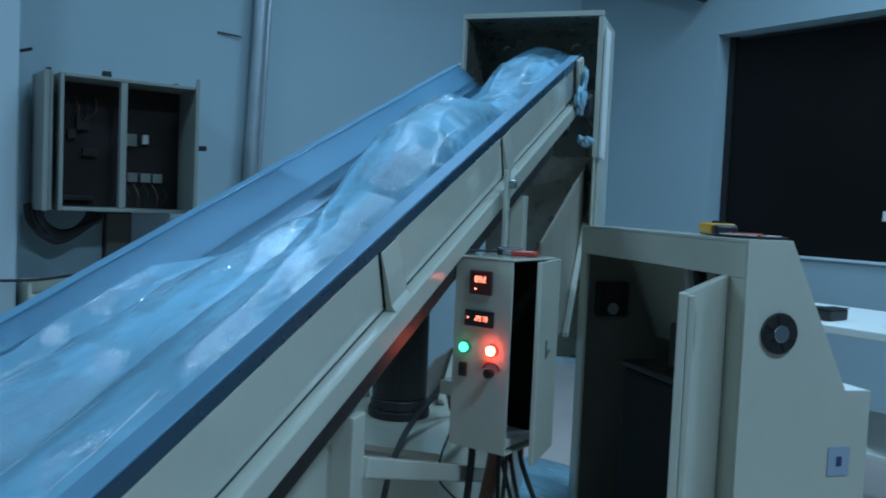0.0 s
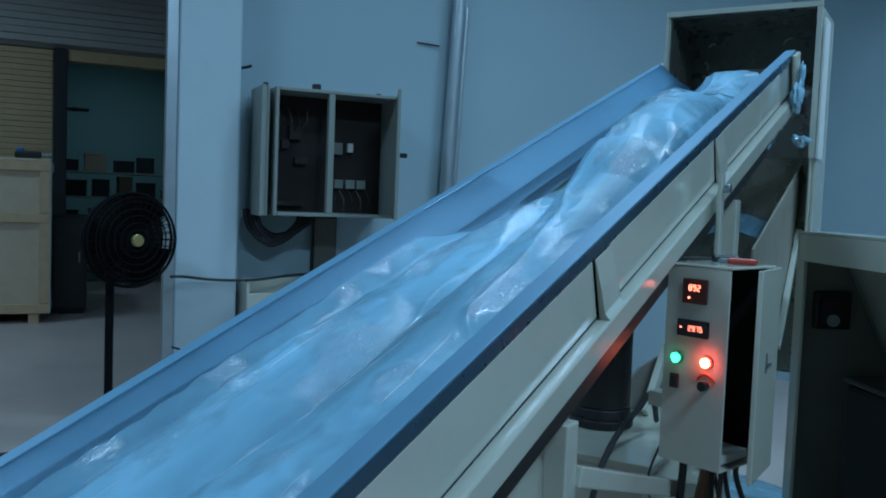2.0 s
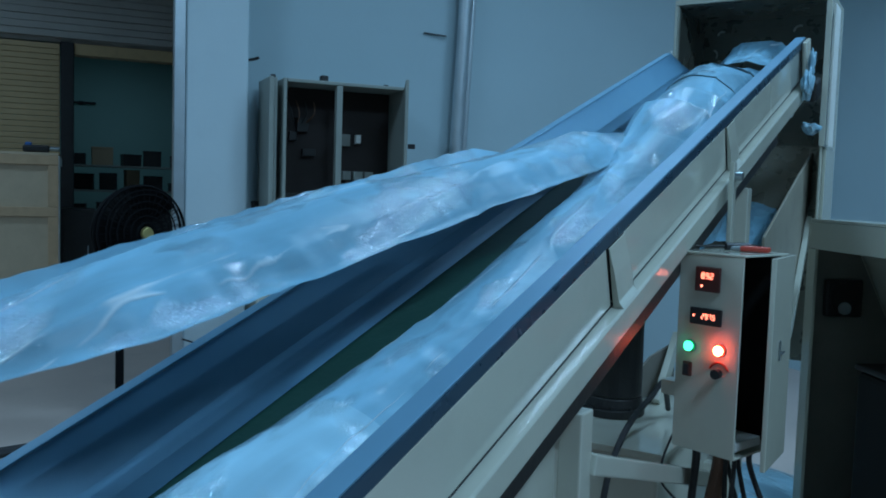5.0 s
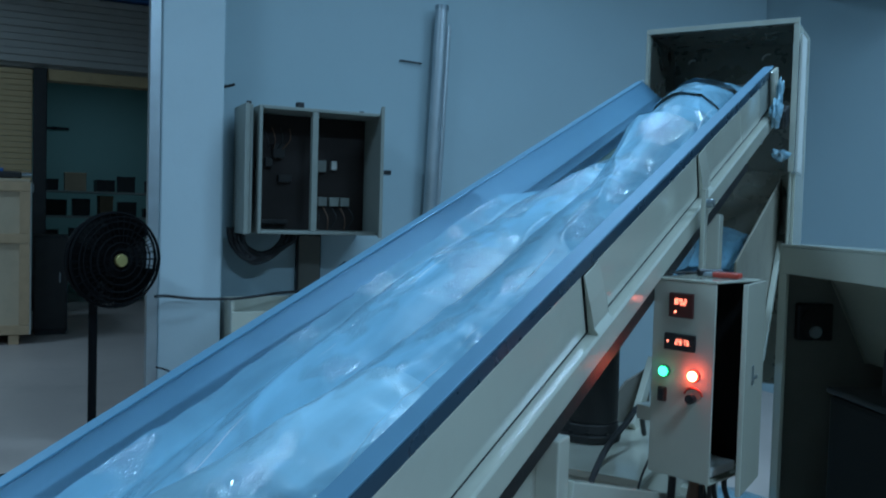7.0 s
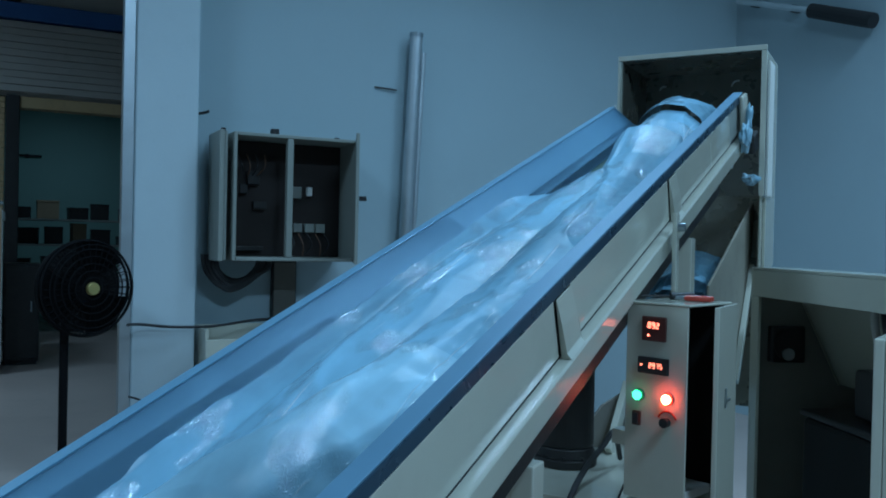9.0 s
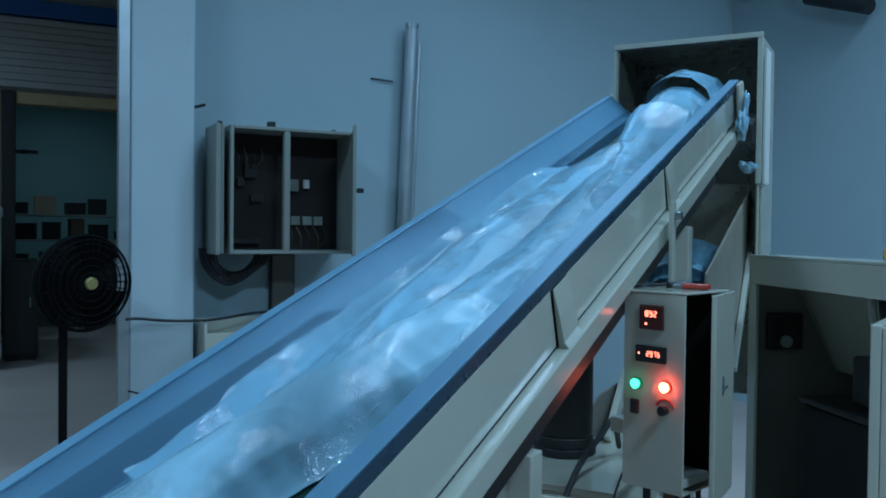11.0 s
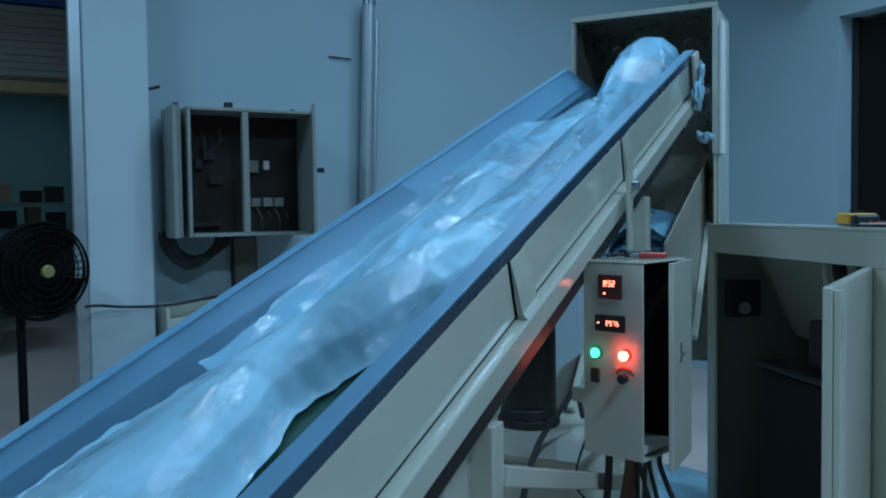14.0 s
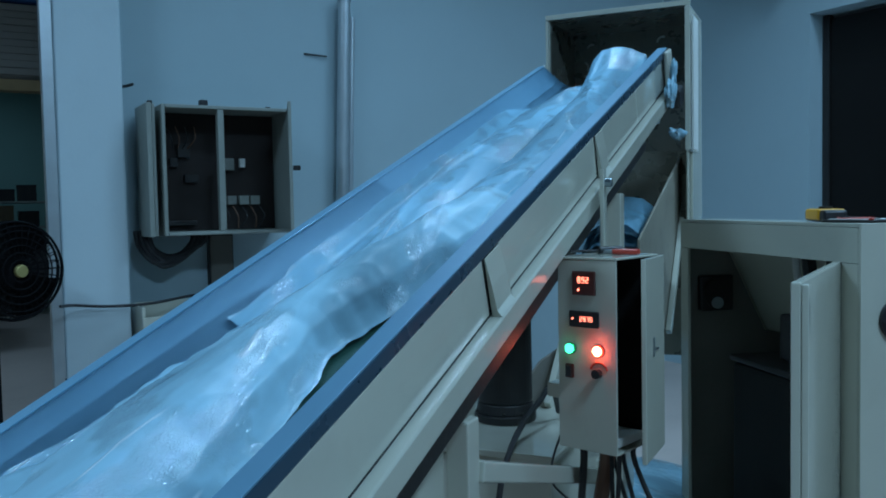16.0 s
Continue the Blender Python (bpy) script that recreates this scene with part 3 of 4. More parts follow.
# ---- the conveyor ----
def belt_conveyor():
    t = thing("belt_conveyor", CONV, "cream-painted inclined belt conveyor with a dark green belt", "conveyor")
    Y0, Y1 = -1.0, 4.28
    S0, S1 = -1.24, -0.62
    part("belt", box(S0 + 0.10, Y0, 0.615, S1 - 0.085, Y1 - 0.10, 0.63, 0.002), BELT, t, "dark green rubber belt")
    part("bed", box(S0 + 0.03, Y0, 0.575, S1 - 0.012, Y1 - 0.12, 0.612, 0.002), CREAM, t)

    def liner(sec, y1):
        lin = bmesh.new()
        rows = [[lin.verts.new((x, yy, z)) for x, z in sec] for yy in (Y0, y1)]
        for k in range(len(sec) - 1):
            lin.faces.new((rows[0][k], rows[1][k], rows[1][k + 1], rows[0][k + 1]))
        bmesh.ops.solidify(lin, geom=lin.faces[:], thickness=0.002)
        part("liner", lin, LINER, t, "bright stainless inner liner")

    # near side: recessed panels between posts, lip and top flange above, channel below
    posts = [2.0 - 3 * 0.965, 2.0 - 2 * 0.965, 2.0 - 0.965, 2.0, 2.965]
    starts = [Y0] + [p + 0.096 for p in posts if p > Y0]
    ends = [p - 0.007 for p in posts if p > Y0] + [3.60]
    for a, c in list(zip(starts, ends)) + [(3.604, 3.98)]:
        part("side_panel", box(S1 - 0.006, a, 0.6565, S1 + 0.004, c, 0.781, 0.002), CREAM, t)
    part("backing", box(S1 - 0.014, Y0, 0.650, S1 - 0.008, Y1, 0.80, 0.001), IRON, t, "dark gap behind the panels")
    part("end_panel", box(S1 - 0.007, 3.985, 0.6565, S1 - 0.001, Y1 - 0.09, 0.781, 0.001), GREYBOX, t)
    liner([(S1 - 0.032, 0.8115), (S1 - 0.040, 0.79), (S1 - 0.058, 0.74), (S1 - 0.078, 0.69), (S1 - 0.105, 0.634)], Y1)
    # light on the top face and shade on the lip are in the colours
    part("flange", box(S1 - 0.034, Y0, 0.812, S1 + 0.006, Y1 + 0.02, 0.816, 0.0015), FLANGE_TOP, t, "steel top flange, coloured lighter as the lit face")
    part("lip", box(S1 - 0.004, Y0, 0.7815, S1 + 0.0055, Y1 + 0.02, 0.8115, 0.003), FLANGE, t, "polished steel lip under the flange, coloured dark as the shaded face")
    part("gap_seal", box(S1 - 0.005, Y0, 0.6485, S1 + 0.001, Y1 - 0.08, 0.656, 0.001), RUBBER, t, "black rubber seal strip")
    ch = prism([(S1 - 0.02, 0.594), (S1 - 0.02, 0.648), (S1 + 0.026, 0.648), (S1 + 0.030, 0.644), (S1 + 0.030, 0.594)], Y0, Y1 - 0.02, 0.0015)
    part("channel", ch, CREAM, t)
    part("return_guard", box(S1 - 0.03, Y0, 0.535, S1 + 0.012, Y1 - 0.6, 0.592, 0.003), IRON, t, "dark dirty return guard")
    for y in posts:
        if y > Y0:
            foot = prism([(0.0, 0.6485), (0.0, 0.781), (0.003, 0.781), (0.010, 0.72), (0.013, 0.662), (0.0245, 0.6485)], y, y + 0.092, 0.0015)
            part("post", moved(foot, pose(S1 + 0.0055, 0, 0)), CREAM, t)
    part("end_post", box(S1 + 0.007, Y1 - 0.085, 0.6545, S1 + 0.026, Y1 + 0.02, 0.812, 0.008), CREAM, t)
    # far side: tall steel liner, curved into the belt
    part("far_side", box(S0 - 0.012, Y0, 0.56, S0 - 0.004, Y1 + 0.22, 0.744, 0.001), CREAM, t)
    curve = [(S0 + 0.002, 0.745), (S0 + 0.072, 0.674), (S0 + 0.100, 0.652), (S0 + 0.135, 0.634)]
    liner(curve, Y1 + 0.22)
    part("flange", box(S0 - 0.026, Y0, 0.7455, S0 + 0.003, Y1 + 0.22, 0.750, 0.0015), LINER, t)
    part("flange_end", box(S0 - 0.004, Y1 + 0.222, 0.634, S0 + 0.004, Y1 + 0.235, 0.755, 0.002), PAPER, t, "pale worn edge of the liner")
    # rollers
    for yy in (Y0 + 0.02, Y1 - 0.10):
        part("roller", moved(cyl(0.055, S0 + 0.03, S1 - 0.025, 20), pose(0, yy, 0.565, 0, 90, 0)), STEEL, t)
    part("bearing", box(S1 + 0.033, Y1 - 0.15, 0.58, S1 + 0.075, Y1 - 0.03, 0.66, 0.01), IRON, t)
    # legs in the level frame
    inv = CONV.inverted() @ LEVEL
    for v in (-0.7, 1.57, 2.92):
        for s_ in (S1 - 0.02, S0 + 0.03):
            top = (0.50 + v * math.sin(radians(SLOPE))) / math.cos(radians(SLOPE)) - 0.0
            part("leg", moved(box(s_ - 0.025, v - 0.03, 0, s_ + 0.025, v + 0.03, max(0.12, top), 0.004), inv), CREAM, t)
        if v > 0:
            part("cross_bar", moved(box(S0 + 0.056, v - 0.02, 0.55, S1 - 0.046, v + 0.02, 0.60, 0.004), inv), CREAM, t)
    part("brace", moved(box(0, 0, -0.022, 0.045, 0.86, 0.022, 0.004), inv @ pose(S1 - 0.03, 1.60, 0.955, -17, 0, -3)), CREAM, t)
    part("gusset", moved(prism([(-0.20, 0.86), (-0.20, 0.95), (0.0, 1.02), (0.0, 0.4), (-0.20, 0.4)], 0, 0.008), inv @ pose(S1 - 0.05, 1.54, 0, 0, 0, 90)), CREAM, t)
    part("strap", moved(box(S1 + 0.047, 2.44, 1.18, S1 + 0.060, 2.475, 1.60, 0.003), inv), CREAM, t)
    part("bolt", moved(cyl(0.012, 0, 0.02, 8), inv @ pose(S1 + 0.06, 2.457, 1.56, 0, 90, 0)), STEEL, t)
    return t


def hood():
    t = thing("feed_hood", LEVEL @ pose(0, 4.05, 0), "cream sheet metal feed hood with a dark steel inside", "feed hood")
    x0, x1, z0, z1 = -1.227, -0.563, 1.42, 2.415
    Dp = 0.45
    inside = mat("hood_lining", (0.24, 0.23, 0.19), 0.28, metal=0.55, vary=0.3, scale=5, bump=0.0, fine=10, dirt=0.3, dirt_color=(0.05, 0.045, 0.035))
    part("top", box(x0, 0, z1 - 0.015, x1, Dp, z1, 0.002), CREAM, t)
    part("left_plate", box(x0, 0.002, 1.90, x0 + 0.008, Dp, z1 - 0.017, 0.001), CREAM, t)
    part("right_plate", box(x1 - 0.008, 0.002, z0, x1, Dp, z1 - 0.017, 0.001), CREAM, t)
    part("lining", box(x0 + 0.009, 0.01, 1.90, x0 + 0.013, Dp - 0.01, z1 - 0.017, 0), inside, t)
    part("lining", box(x1 - 0.013, 0.01, z0, x1 - 0.009, Dp - 0.01, z1 - 0.017, 0), inside, t)
    part("lining", box(x0 + 0.014, Dp - 0.02, z0, x1 - 0.014, Dp - 0.012, z1 - 0.017, 0), inside, t, "dark dirty steel back of the hood")
    part("lining", box(x0 + 0.014, 0.01, z1 - 0.022, x1 - 0.014, Dp - 0.021, z1 - 0.0175, 0), inside, t)
    part("front_frame", box(x0 - 0.01, -0.012, z1 - 0.018, x1 + 0.012, -0.001, z1 + 0.006, 0.002), CREAM, t)
    part("front_frame", box(x0 - 0.01, -0.012, 2.05, x0 + 0.004, -0.001, z1 - 0.0195, 0.002), CREAM, t)
    part("front_frame", box(x1 - 0.012, -0.012, 1.74, x1 + 0.012, -0.001, z1 - 0.0195, 0.002), CREAM, t)
    part("side_flange", box(x1 + 0.013, 0.02, 1.74, x1 + 0.024, 0.16, z1 - 0.06, 0.003), PAPER, t, "pale side flange")
    part("lower_panel", box(x1 + 0.001, 0.05, 1.0, x1 + 0.014, 0.30, 1.735, 0.003), CREAM, t)
    part("chute", box(x0 + 0.1, 0.18, 0.75, x1 - 0.02, 0.20, 1.75, 0.003), inside, t, "dirty brown chute plate")
    part("chute", box(x1 - 0.018, 0.02, 0.80, x1 - 0.006, 0.22, 1.415, 0.003), CREAM, t)
    side = prism([(0.18, 1.72), (-0.80, 1.36), (-0.80, 0.90), (-0.25, 0.95), (0.18, 1.50)], 0, 0.010, 0.002)
    part("chute_side", moved(side, pose(x1 - 0.06, 0, 0, 0, 0, 90)), mat("dusty_brown_sheet", (0.30, 0.27, 0.21), 0.5, vary=0.2, scale=5, dirt=0.4), t, "dusty brown side plate of the chute")
    part("brace", moved(box(-0.012, 0, 0, 0.012, 0.62, 0.035, 0.004), pose(x1 - 0.045, -0.27, 0.92, 52, 0, 0)), CREAM, t)
    part("plate", box(-0.98, Dp - 0.026, 2.18, -0.84, Dp - 0.021, 2.205, 0.001), PAPER, t, "pale label strip")
    # lamp glints on the steel lining, modelled as small pale curls
    for x, z, a, r in ((-1.12, 2.32, 60, 0.022), (-1.167, 2.226, -40, 0.026), (-0.75, 2.32, 70, 0.028), (-1.13, 2.18, 10, 0.014), (-1.155, 2.17, 40, 0.008)):
        arc = [(r * math.cos(radians(a + 110 * k / 6)), 0, r * math.sin(radians(a + 110 * k / 6))) for k in range(7)]
        sc = tube(arc, 0.0048, 6, None, 1)
        tagged(finish("lining_glint", moved(sc, LEVEL @ pose(x, 4.05 + Dp - 0.026, z)), PAPER), "thin pale curl standing in for a lamp reflection on the hood lining", "film scrap", "scraps in the hood")


def shredder():
    t = thing("shredder_drive", LEVEL @ pose(-0.98, 2.72, 0), "dark cast motor drum on a cream machine base under the conveyor", "machine drive")
    part("base", box(-0.28, -0.35, 0, 0.27, 0.80, 0.743, 0.01), CREAM, t)
    part("base_top", box(-0.30, -0.37, 0.745, 0.29, 0.82, 0.765, 0.004), CREAM, t)
    part("flange", cyl(0.106, 0.766, 0.796, 36, bevel=0.006), IRON, t)
    for k in range(10):
        a = 2 * math.pi * k / 10
        part("bolt", moved(cyl(0.007, 0.796, 0.806, 6), pose(0.097 * math.cos(a), 0.097 * math.sin(a), 0)), IRON, t)
    part("collar", cyl(0.101, 0.797, 0.83, 36, 0.094, bevel=0.004), IRON, t)
    part("drum", cyl(0.094, 0.831, 1.16, 36, 0.092, bevel=0.008), IRON, t)
    ring = [(0.018 * math.cos(a), 0, 0.014 * math.sin(a)) for a in [2 * math.pi * k / 16 for k in range(17)]]
    part("lifting_eye", moved(tube(ring, 0.005, 6, None, 1), pose(0.0, 0.11, 1.0, 0, 0, 60)), IRON, t)
    part("strut", moved(box(-0.012, -0.03, 0, 0.012, 0.03, 0.30, 0.004), pose(0.09, 0.20, 0.767, -45, 0, 0)), CREAM, t, "cream leaning strut")
    flap = prism([(0.0, 0.0), (0.05, 0.07), (0.16, 0.15), (0.30, 0.19), (0.30, 0.0)], 0, 0.01, 0.002)
    part("flap", moved(flap, pose(-0.02, 0.14, 0.767, 0, 0, 70)), mat("dusty_flap", (0.20, 0.18, 0.15), 0.7, vary=0.25, scale=9), t, "dusty brown rubber flap")
    tagged(finish("drive_cable", tube([LEVEL @ Vector(p) for p in ((-0.80, 2.75, 0.80), (-0.76, 2.55, 0.93), (-0.75, 2.40, 0.915), (-0.75, 2.25, 0.885), (-0.75, 2.14, 0.835), (-0.75, 2.06, 0.75), (-0.75, 2.0, 0.55), (-0.74, 1.97, 0.2), (-0.70, 1.9, 0.02))], 0.0085), RUBBER), "thick black cable hanging from the drive motor", "cable")


def control_box():
    m = pose(1.45, 1.558, 0.868, 0, 0, 18)     # local y along the front to the viewer's left, x into the box
    t = thing("control_box", m, "cream wall-type control box with lit displays and an open side door", "control box")
    W, H, Dp, s = 0.172, 0.49, 0.21, 0.006
    part("front", box(0, 0, 0, s, W, H, 0.002), CREAM, t)
    part("side", box(s + 0.001, W - s, 0, Dp, W, H, 0.002), CREAM, t)
    part("back", box(Dp - s, 0, 0, Dp, W - s - 0.001, H, 0.002), CREAM, t)
    part("top", box(-0.002, -0.004, H + 0.0005, Dp + 0.002, W + 0.002, H + 0.007, 0.002), CREAM, t)
    part("bottom", box(s + 0.001, 0, 0, Dp - s - 0.001, W - s - 0.001, s, 0.002), CREAM, t)
    # added dark sheets: the shade inside the open box, put into colour
    part("inner_shade_sheet", box(s + 0.002, W - 0.03, 0.01, Dp - s - 0.002, W - 0.024, H - 0.002, 0.001), DARK, t, "dark sheet standing in for the shade inside")
    part("inner_shade_sheet", box(s + 0.002, 0.012, 0.01, s + 0.006, W - 0.032, H - 0.002, 0.001), DARK, t)
    part("inner_shade_sheet", box(Dp - s - 0.006, 0.012, 0.01, Dp - s - 0.002, W - 0.032, H - 0.002, 0.001), DARK, t)
    part("terminal_tray", box(0.03, 0.012, 0.012, 0.15, 0.10, 0.035, 0.003), PAPER, t)
    # side door, hinged at the back edge
    dm = pose(Dp, -0.004, 0, 0, 0, 15)
    d = part("door", moved(box(-Dp + 0.006, -0.016, -0.012, 0, -0.004, H + 0.004, 0.002), dm), CREAM, t, "side door standing ajar")
    part("lock", moved(box(-Dp + 0.077, -0.021, H * 0.50, -Dp + 0.082, -0.017, H * 0.60, 0.002), dm), STEEL, d)
    part("lock_pin", moved(box(-Dp + 0.0825, -0.024, H * 0.53, -Dp + 0.11, -0.020, H * 0.545, 0.002), dm), STEEL, d)
    f = -0.001

    def digits(text, y, z, h, holder):
        segs = {"0": "abcdef", "8": "abcdefg", "9": "abcdfg", "3": "abcdg", "2": "abdeg", "7": "abc", "5": "acdfg"}
        w = h * 0.50
        th = h * 0.13
        for k, c in enumerate(text):
            yy = y - k * w * 1.75
            pos = {"a": (0, h, 1), "g": (0, h / 2, 1), "d": (0, 0, 1), "f": (0, h / 2, 0), "e": (0, 0, 0), "b": (-w, h / 2, 0), "c": (-w, 0, 0)}
            for sname in segs[c]:
                dy, dz, hor = pos[sname]
                if hor:
                    b = box(-0.0095, yy + dy - w + th * 0.4, z + dz - th / 2, -0.0085, yy + dy - th * 0.4, z + dz + th / 2, 0)
                else:
                    b = box(-0.0095, yy + dy - th / 2, z + dz + th * 0.4, -0.0085, yy + dy + th / 2, z + dz + h / 2 - th * 0.4, 0)
                part("digit_segment", b, RED_GLOW, holder, "glowing red digit segment")

    d1 = part("display", box(-0.008, 0.056, 0.400, f, 0.124, 0.462, 0.003), mat("meter_red", (0.11, 0.035, 0.03), 0.3), t, "square red-lit panel meter")
    digits("892", 0.105, 0.433, 0.0135, d1)
    part("led", box(-0.0095, 0.101, 0.412, -0.0085, 0.106, 0.417, 0), RED_GLOW, d1)
    d2 = part("display", box(-0.008, 0.047, 0.318, f, 0.134, 0.360, 0.003), BLACK, t, "oblong black panel meter with red digits")
    digits("2975", 0.100, 0.334, 0.0115, d2)
    part("led", box(-0.0095, 0.120, 0.338, -0.0085, 0.124, 0.342, 0), RED_GLOW, d2)
    for y, z, gm, nm in ((0.130, 0.262, GREEN_LAMP, "green pilot lamp, lit"), (0.048, 0.262, RED_LAMP, "red pilot lamp, lit")):
        b = part("pilot_lamp", moved(cyl(0.0155, 0, 0.006, 24, bevel=0.001), pose(-0.0065, y, z, 0, 90, 0)), gm is GREEN_LAMP and mat("green_bezel", (0.01, 0.18, 0.09), 0.4) or mat("red_bezel", (0.35, 0.03, 0.02), 0.4), t, nm)
        part("lens", moved(cyl(0.0130, 0, 0.008, 20, 0.010, bevel=0.002), pose(-0.0145, y, z, 0, 90, 0)), gm, b, smooth=True)
    sw = part("rocker_switch", box(-0.010, 0.122, 0.185, f, 0.146, 0.222, 0.003), mat("switch_brown", (0.07, 0.025, 0.018), 0.4), t, "dark red rocker switch")
    part("rocker", box(-0.014, 0.126, 0.190, -0.0105, 0.142, 0.217, 0.002), BLACK, sw)
    kb = part("knob", moved(cyl(0.0125, 0, 0.020, 20, 0.011, bevel=0.002), pose(-0.021, 0.050, 0.205, 0, 90, 0)), BLACK, t, "black potentiometer knob")
    arc = [(-0.001, 0.050 + 0.026 * math.cos(a), 0.205 + 0.026 * math.sin(a)) for a in [radians(20 + 140 * k / 12) for k in range(13)]]
    part("dial_scale", tube(arc, 0.0028, 5, None, 1), RED, t, "curved dial scale")
    for z in (0.40, 0.28):
        part("gland", moved(cyl(0.016, 0, 0.03, 12), pose(0.10, W, z, -90, 0, 0)), CREAM, t)
    part("mount", box(0.09, W + 0.001, 0.10, 0.14, W + 0.10, 0.14, 0.003), CREAM, t)
    part("mount", box(0.10, W + 0.001, 0.445, 0.14, W + 0.09, 0.475, 0.003), CREAM, t)
    # what lies on top, and the leads underneath
    s_ = thing("screwdriver", m @ pose(0.10, 0.11, 0.4985, 0, 0, -30), "black screwdriver lying on the control box", "screwdriver")
    part("grip", moved(cyl(0.010, 0, 0.07, 12, bevel=0.003), pose(0, 0, 0.010, 0, 90, 0)), BLACK, s_)
    part("shank", moved(cyl(0.003, -0.08, 0, 8), pose(0, 0, 0.010, 0, 90, 0)), IRON, s_)
    p_ = thing("pliers", m @ pose(0.12, 0.055, 0.4985, 0, 0, 100), "red-handled pliers lying on the control box", "pliers")
    part("handle", box(-0.05, -0.014, 0, 0.02, -0.002, 0.014, 0.004), RED, p_)
    part("handle", box(-0.05, 0.002, 0, 0.02, 0.014, 0.014, 0.004), RED, p_)
    part("jaw", box(0.0205, -0.008, 0.002, 0.06, 0.008, 0.012, 0.003), STEEL, p_)
    for k, (dx, dy, r, mt, lx, ly) in enumerate(((0.05, 0.13, 0.010, RUBBER, -0.02, 0.12), (0.10, 0.09, 0.020, COPPER, 0.06, 0.14), (0.09, 0.07, 0.006, RUBBER, 0.02, 0.02), (0.12, 0.05, 0.006, RUBBER, 0.12, -0.06), (0.06, 0.03, 0.006, RUBBER, 0.05, 0.05), (0.14, 0.03, 0.007, RUBBER, 0.20, -0.12), (0.15, 0.10, 0.006, RUBBER, 0.22, 0.02))):
        pts = [m @ Vector(p) for p in ((dx, dy, 0.0), (dx, dy, -0.05), ((dx * 2 + lx) / 3, (dy * 2 + ly) / 3, -0.18), (lx, ly, -0.42), (lx - 0.1, ly + 0.1, -0.75), (lx - 0.2, ly + 0.2, -0.855))]
        tagged(finish("lead_cable", tube(pts, r), mt), "brown corrugated hose hanging under the control box" if mt is COPPER else "black lead hanging under the control box", "cable", "leads under the control box")
    pts = [m @ Vector(p) for p in ((0.02, 0.165, 0.06), (-0.01, 0.185, -0.03), (-0.01, 0.19, -0.10), (0.03, 0.15, -0.16))]
    tagged(finish("thin_wire", tube(pts, 0.003), RUBBER), "thin black wire looping beside the control box", "wire")


def machine():
    MC = pose(2.24, 1.43, 0, 0, 0, -20)
    t = thing("machine_cabinet", MC, "cream sheet steel machine cabinet with sloping flank and an open door", "machine cabinet")
    L = 1.113
    side = [(0.0, 0.0), (0.0, 1.43), (0.152, 1.43), (0.374, 0.975), (0.471, 0.975), (0.471, 0.0)]
    part("flank", prism(side, 0.0, 0.012, 0.002), CREAM, t, "sloping side plate")
    part("flank", prism(side, L - 0.012, L, 0.002), CREAM, t)
    part("top", box(0.0, 0.013, 1.418, 0.152, L - 0.013, 1.43, 0.002), CREAM, t)
    sl = box(-0.0, 0.013, 0, 0.506, L - 0.013, 0.012, 0.002)
    part("slope_plate", moved(sl, pose(0.152, 0, 1.417, 0, 64, 0)), CREAM, t)
    part("ledge", box(0.376, 0.013, 0.963, 0.471, L - 0.013, 0.975, 0.002), PAPER, t)
    part("rear", box(0.459, 0.013, 0, 0.471, L - 0.013, 0.961, 0.002), CREAM, t)
    part("front_frame", box(0, 0.013, 1.315, 0.014, L - 0.013, 1.417, 0.002), CREAM, t)
    part("front_frame", box(0, 0.013, 0, 0.014, 0.088, 1.314, 0.002), CREAM, t)
    part("front_frame", box(0, L - 0.06, 0, 0.014, L - 0.013, 1.314, 0.002), CREAM, t)
    part("front_frame", box(0, 0.089, 0, 0.014, L - 0.061, 0.06, 0.002), CREAM, t)
    # cream inner wall, darkened in colour for the shade in the cabinet
    part("inner_wall", prism([(0.02, 0.0), (0.02, 1.40), (0.145, 1.40), (0.36, 0.96), (0.45, 0.96), (0.45, 0.0)], L - 0.03, L - 0.014, 0.0), mat("shaded_inside", (0.22, 0.21, 0.18), 0.6, vary=0.2, scale=5), t)
    # wall fan inside
    v = part("vent_fan", box(0.055, L - 0.065, 1.055, 0.20, L - 0.032, 1.20, 0.008), BLACK, t, "black square axial fan")
    part("fan_rotor", moved(cyl(0.062, 0, 0.006, 24), pose(0.128, L - 0.066, 1.128, 90, 0, 0)), IRON, v)
    part("fan_hub", moved(cyl(0.024, 0, 0.010, 16), pose(0.122, L - 0.072, 1.090, 90, 0, 0)), GALV, v)
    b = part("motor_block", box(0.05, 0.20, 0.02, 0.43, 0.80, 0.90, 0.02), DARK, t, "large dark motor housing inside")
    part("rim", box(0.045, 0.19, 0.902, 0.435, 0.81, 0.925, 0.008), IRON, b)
    part("terminal_box", box(0.12, 0.40, 0.932, 0.30, 0.60, 1.10, 0.012), IRON, b)
    part("bracket", box(0.22, 0.90, 0.10, 0.30, L - 0.035, 0.82, 0.006), GREYBOX, t)
    part("hose", tube([(0.16, 0.55, 1.40), (0.14, 0.52, 1.25), (0.17, 0.50, 1.12), (0.20, 0.50, 1.09)], 0.014), PAPER, t, "pale hose inside the cabinet")
    part("hose", tube([(0.10, 0.40, 1.40), (0.08, 0.36, 1.28), (0.10, 0.33, 1.12), (0.16, 0.35, 0.93)], 0.022), RUBBER, t, "black hose inside the cabinet")
    part("hose", tube([(0.20, 0.30, 1.38), (0.12, 0.28, 1.30), (0.10, 0.24, 1.15), (0.14, 0.28, 0.93)], 0.030), RUBBER, t, "black hose inside the cabinet")
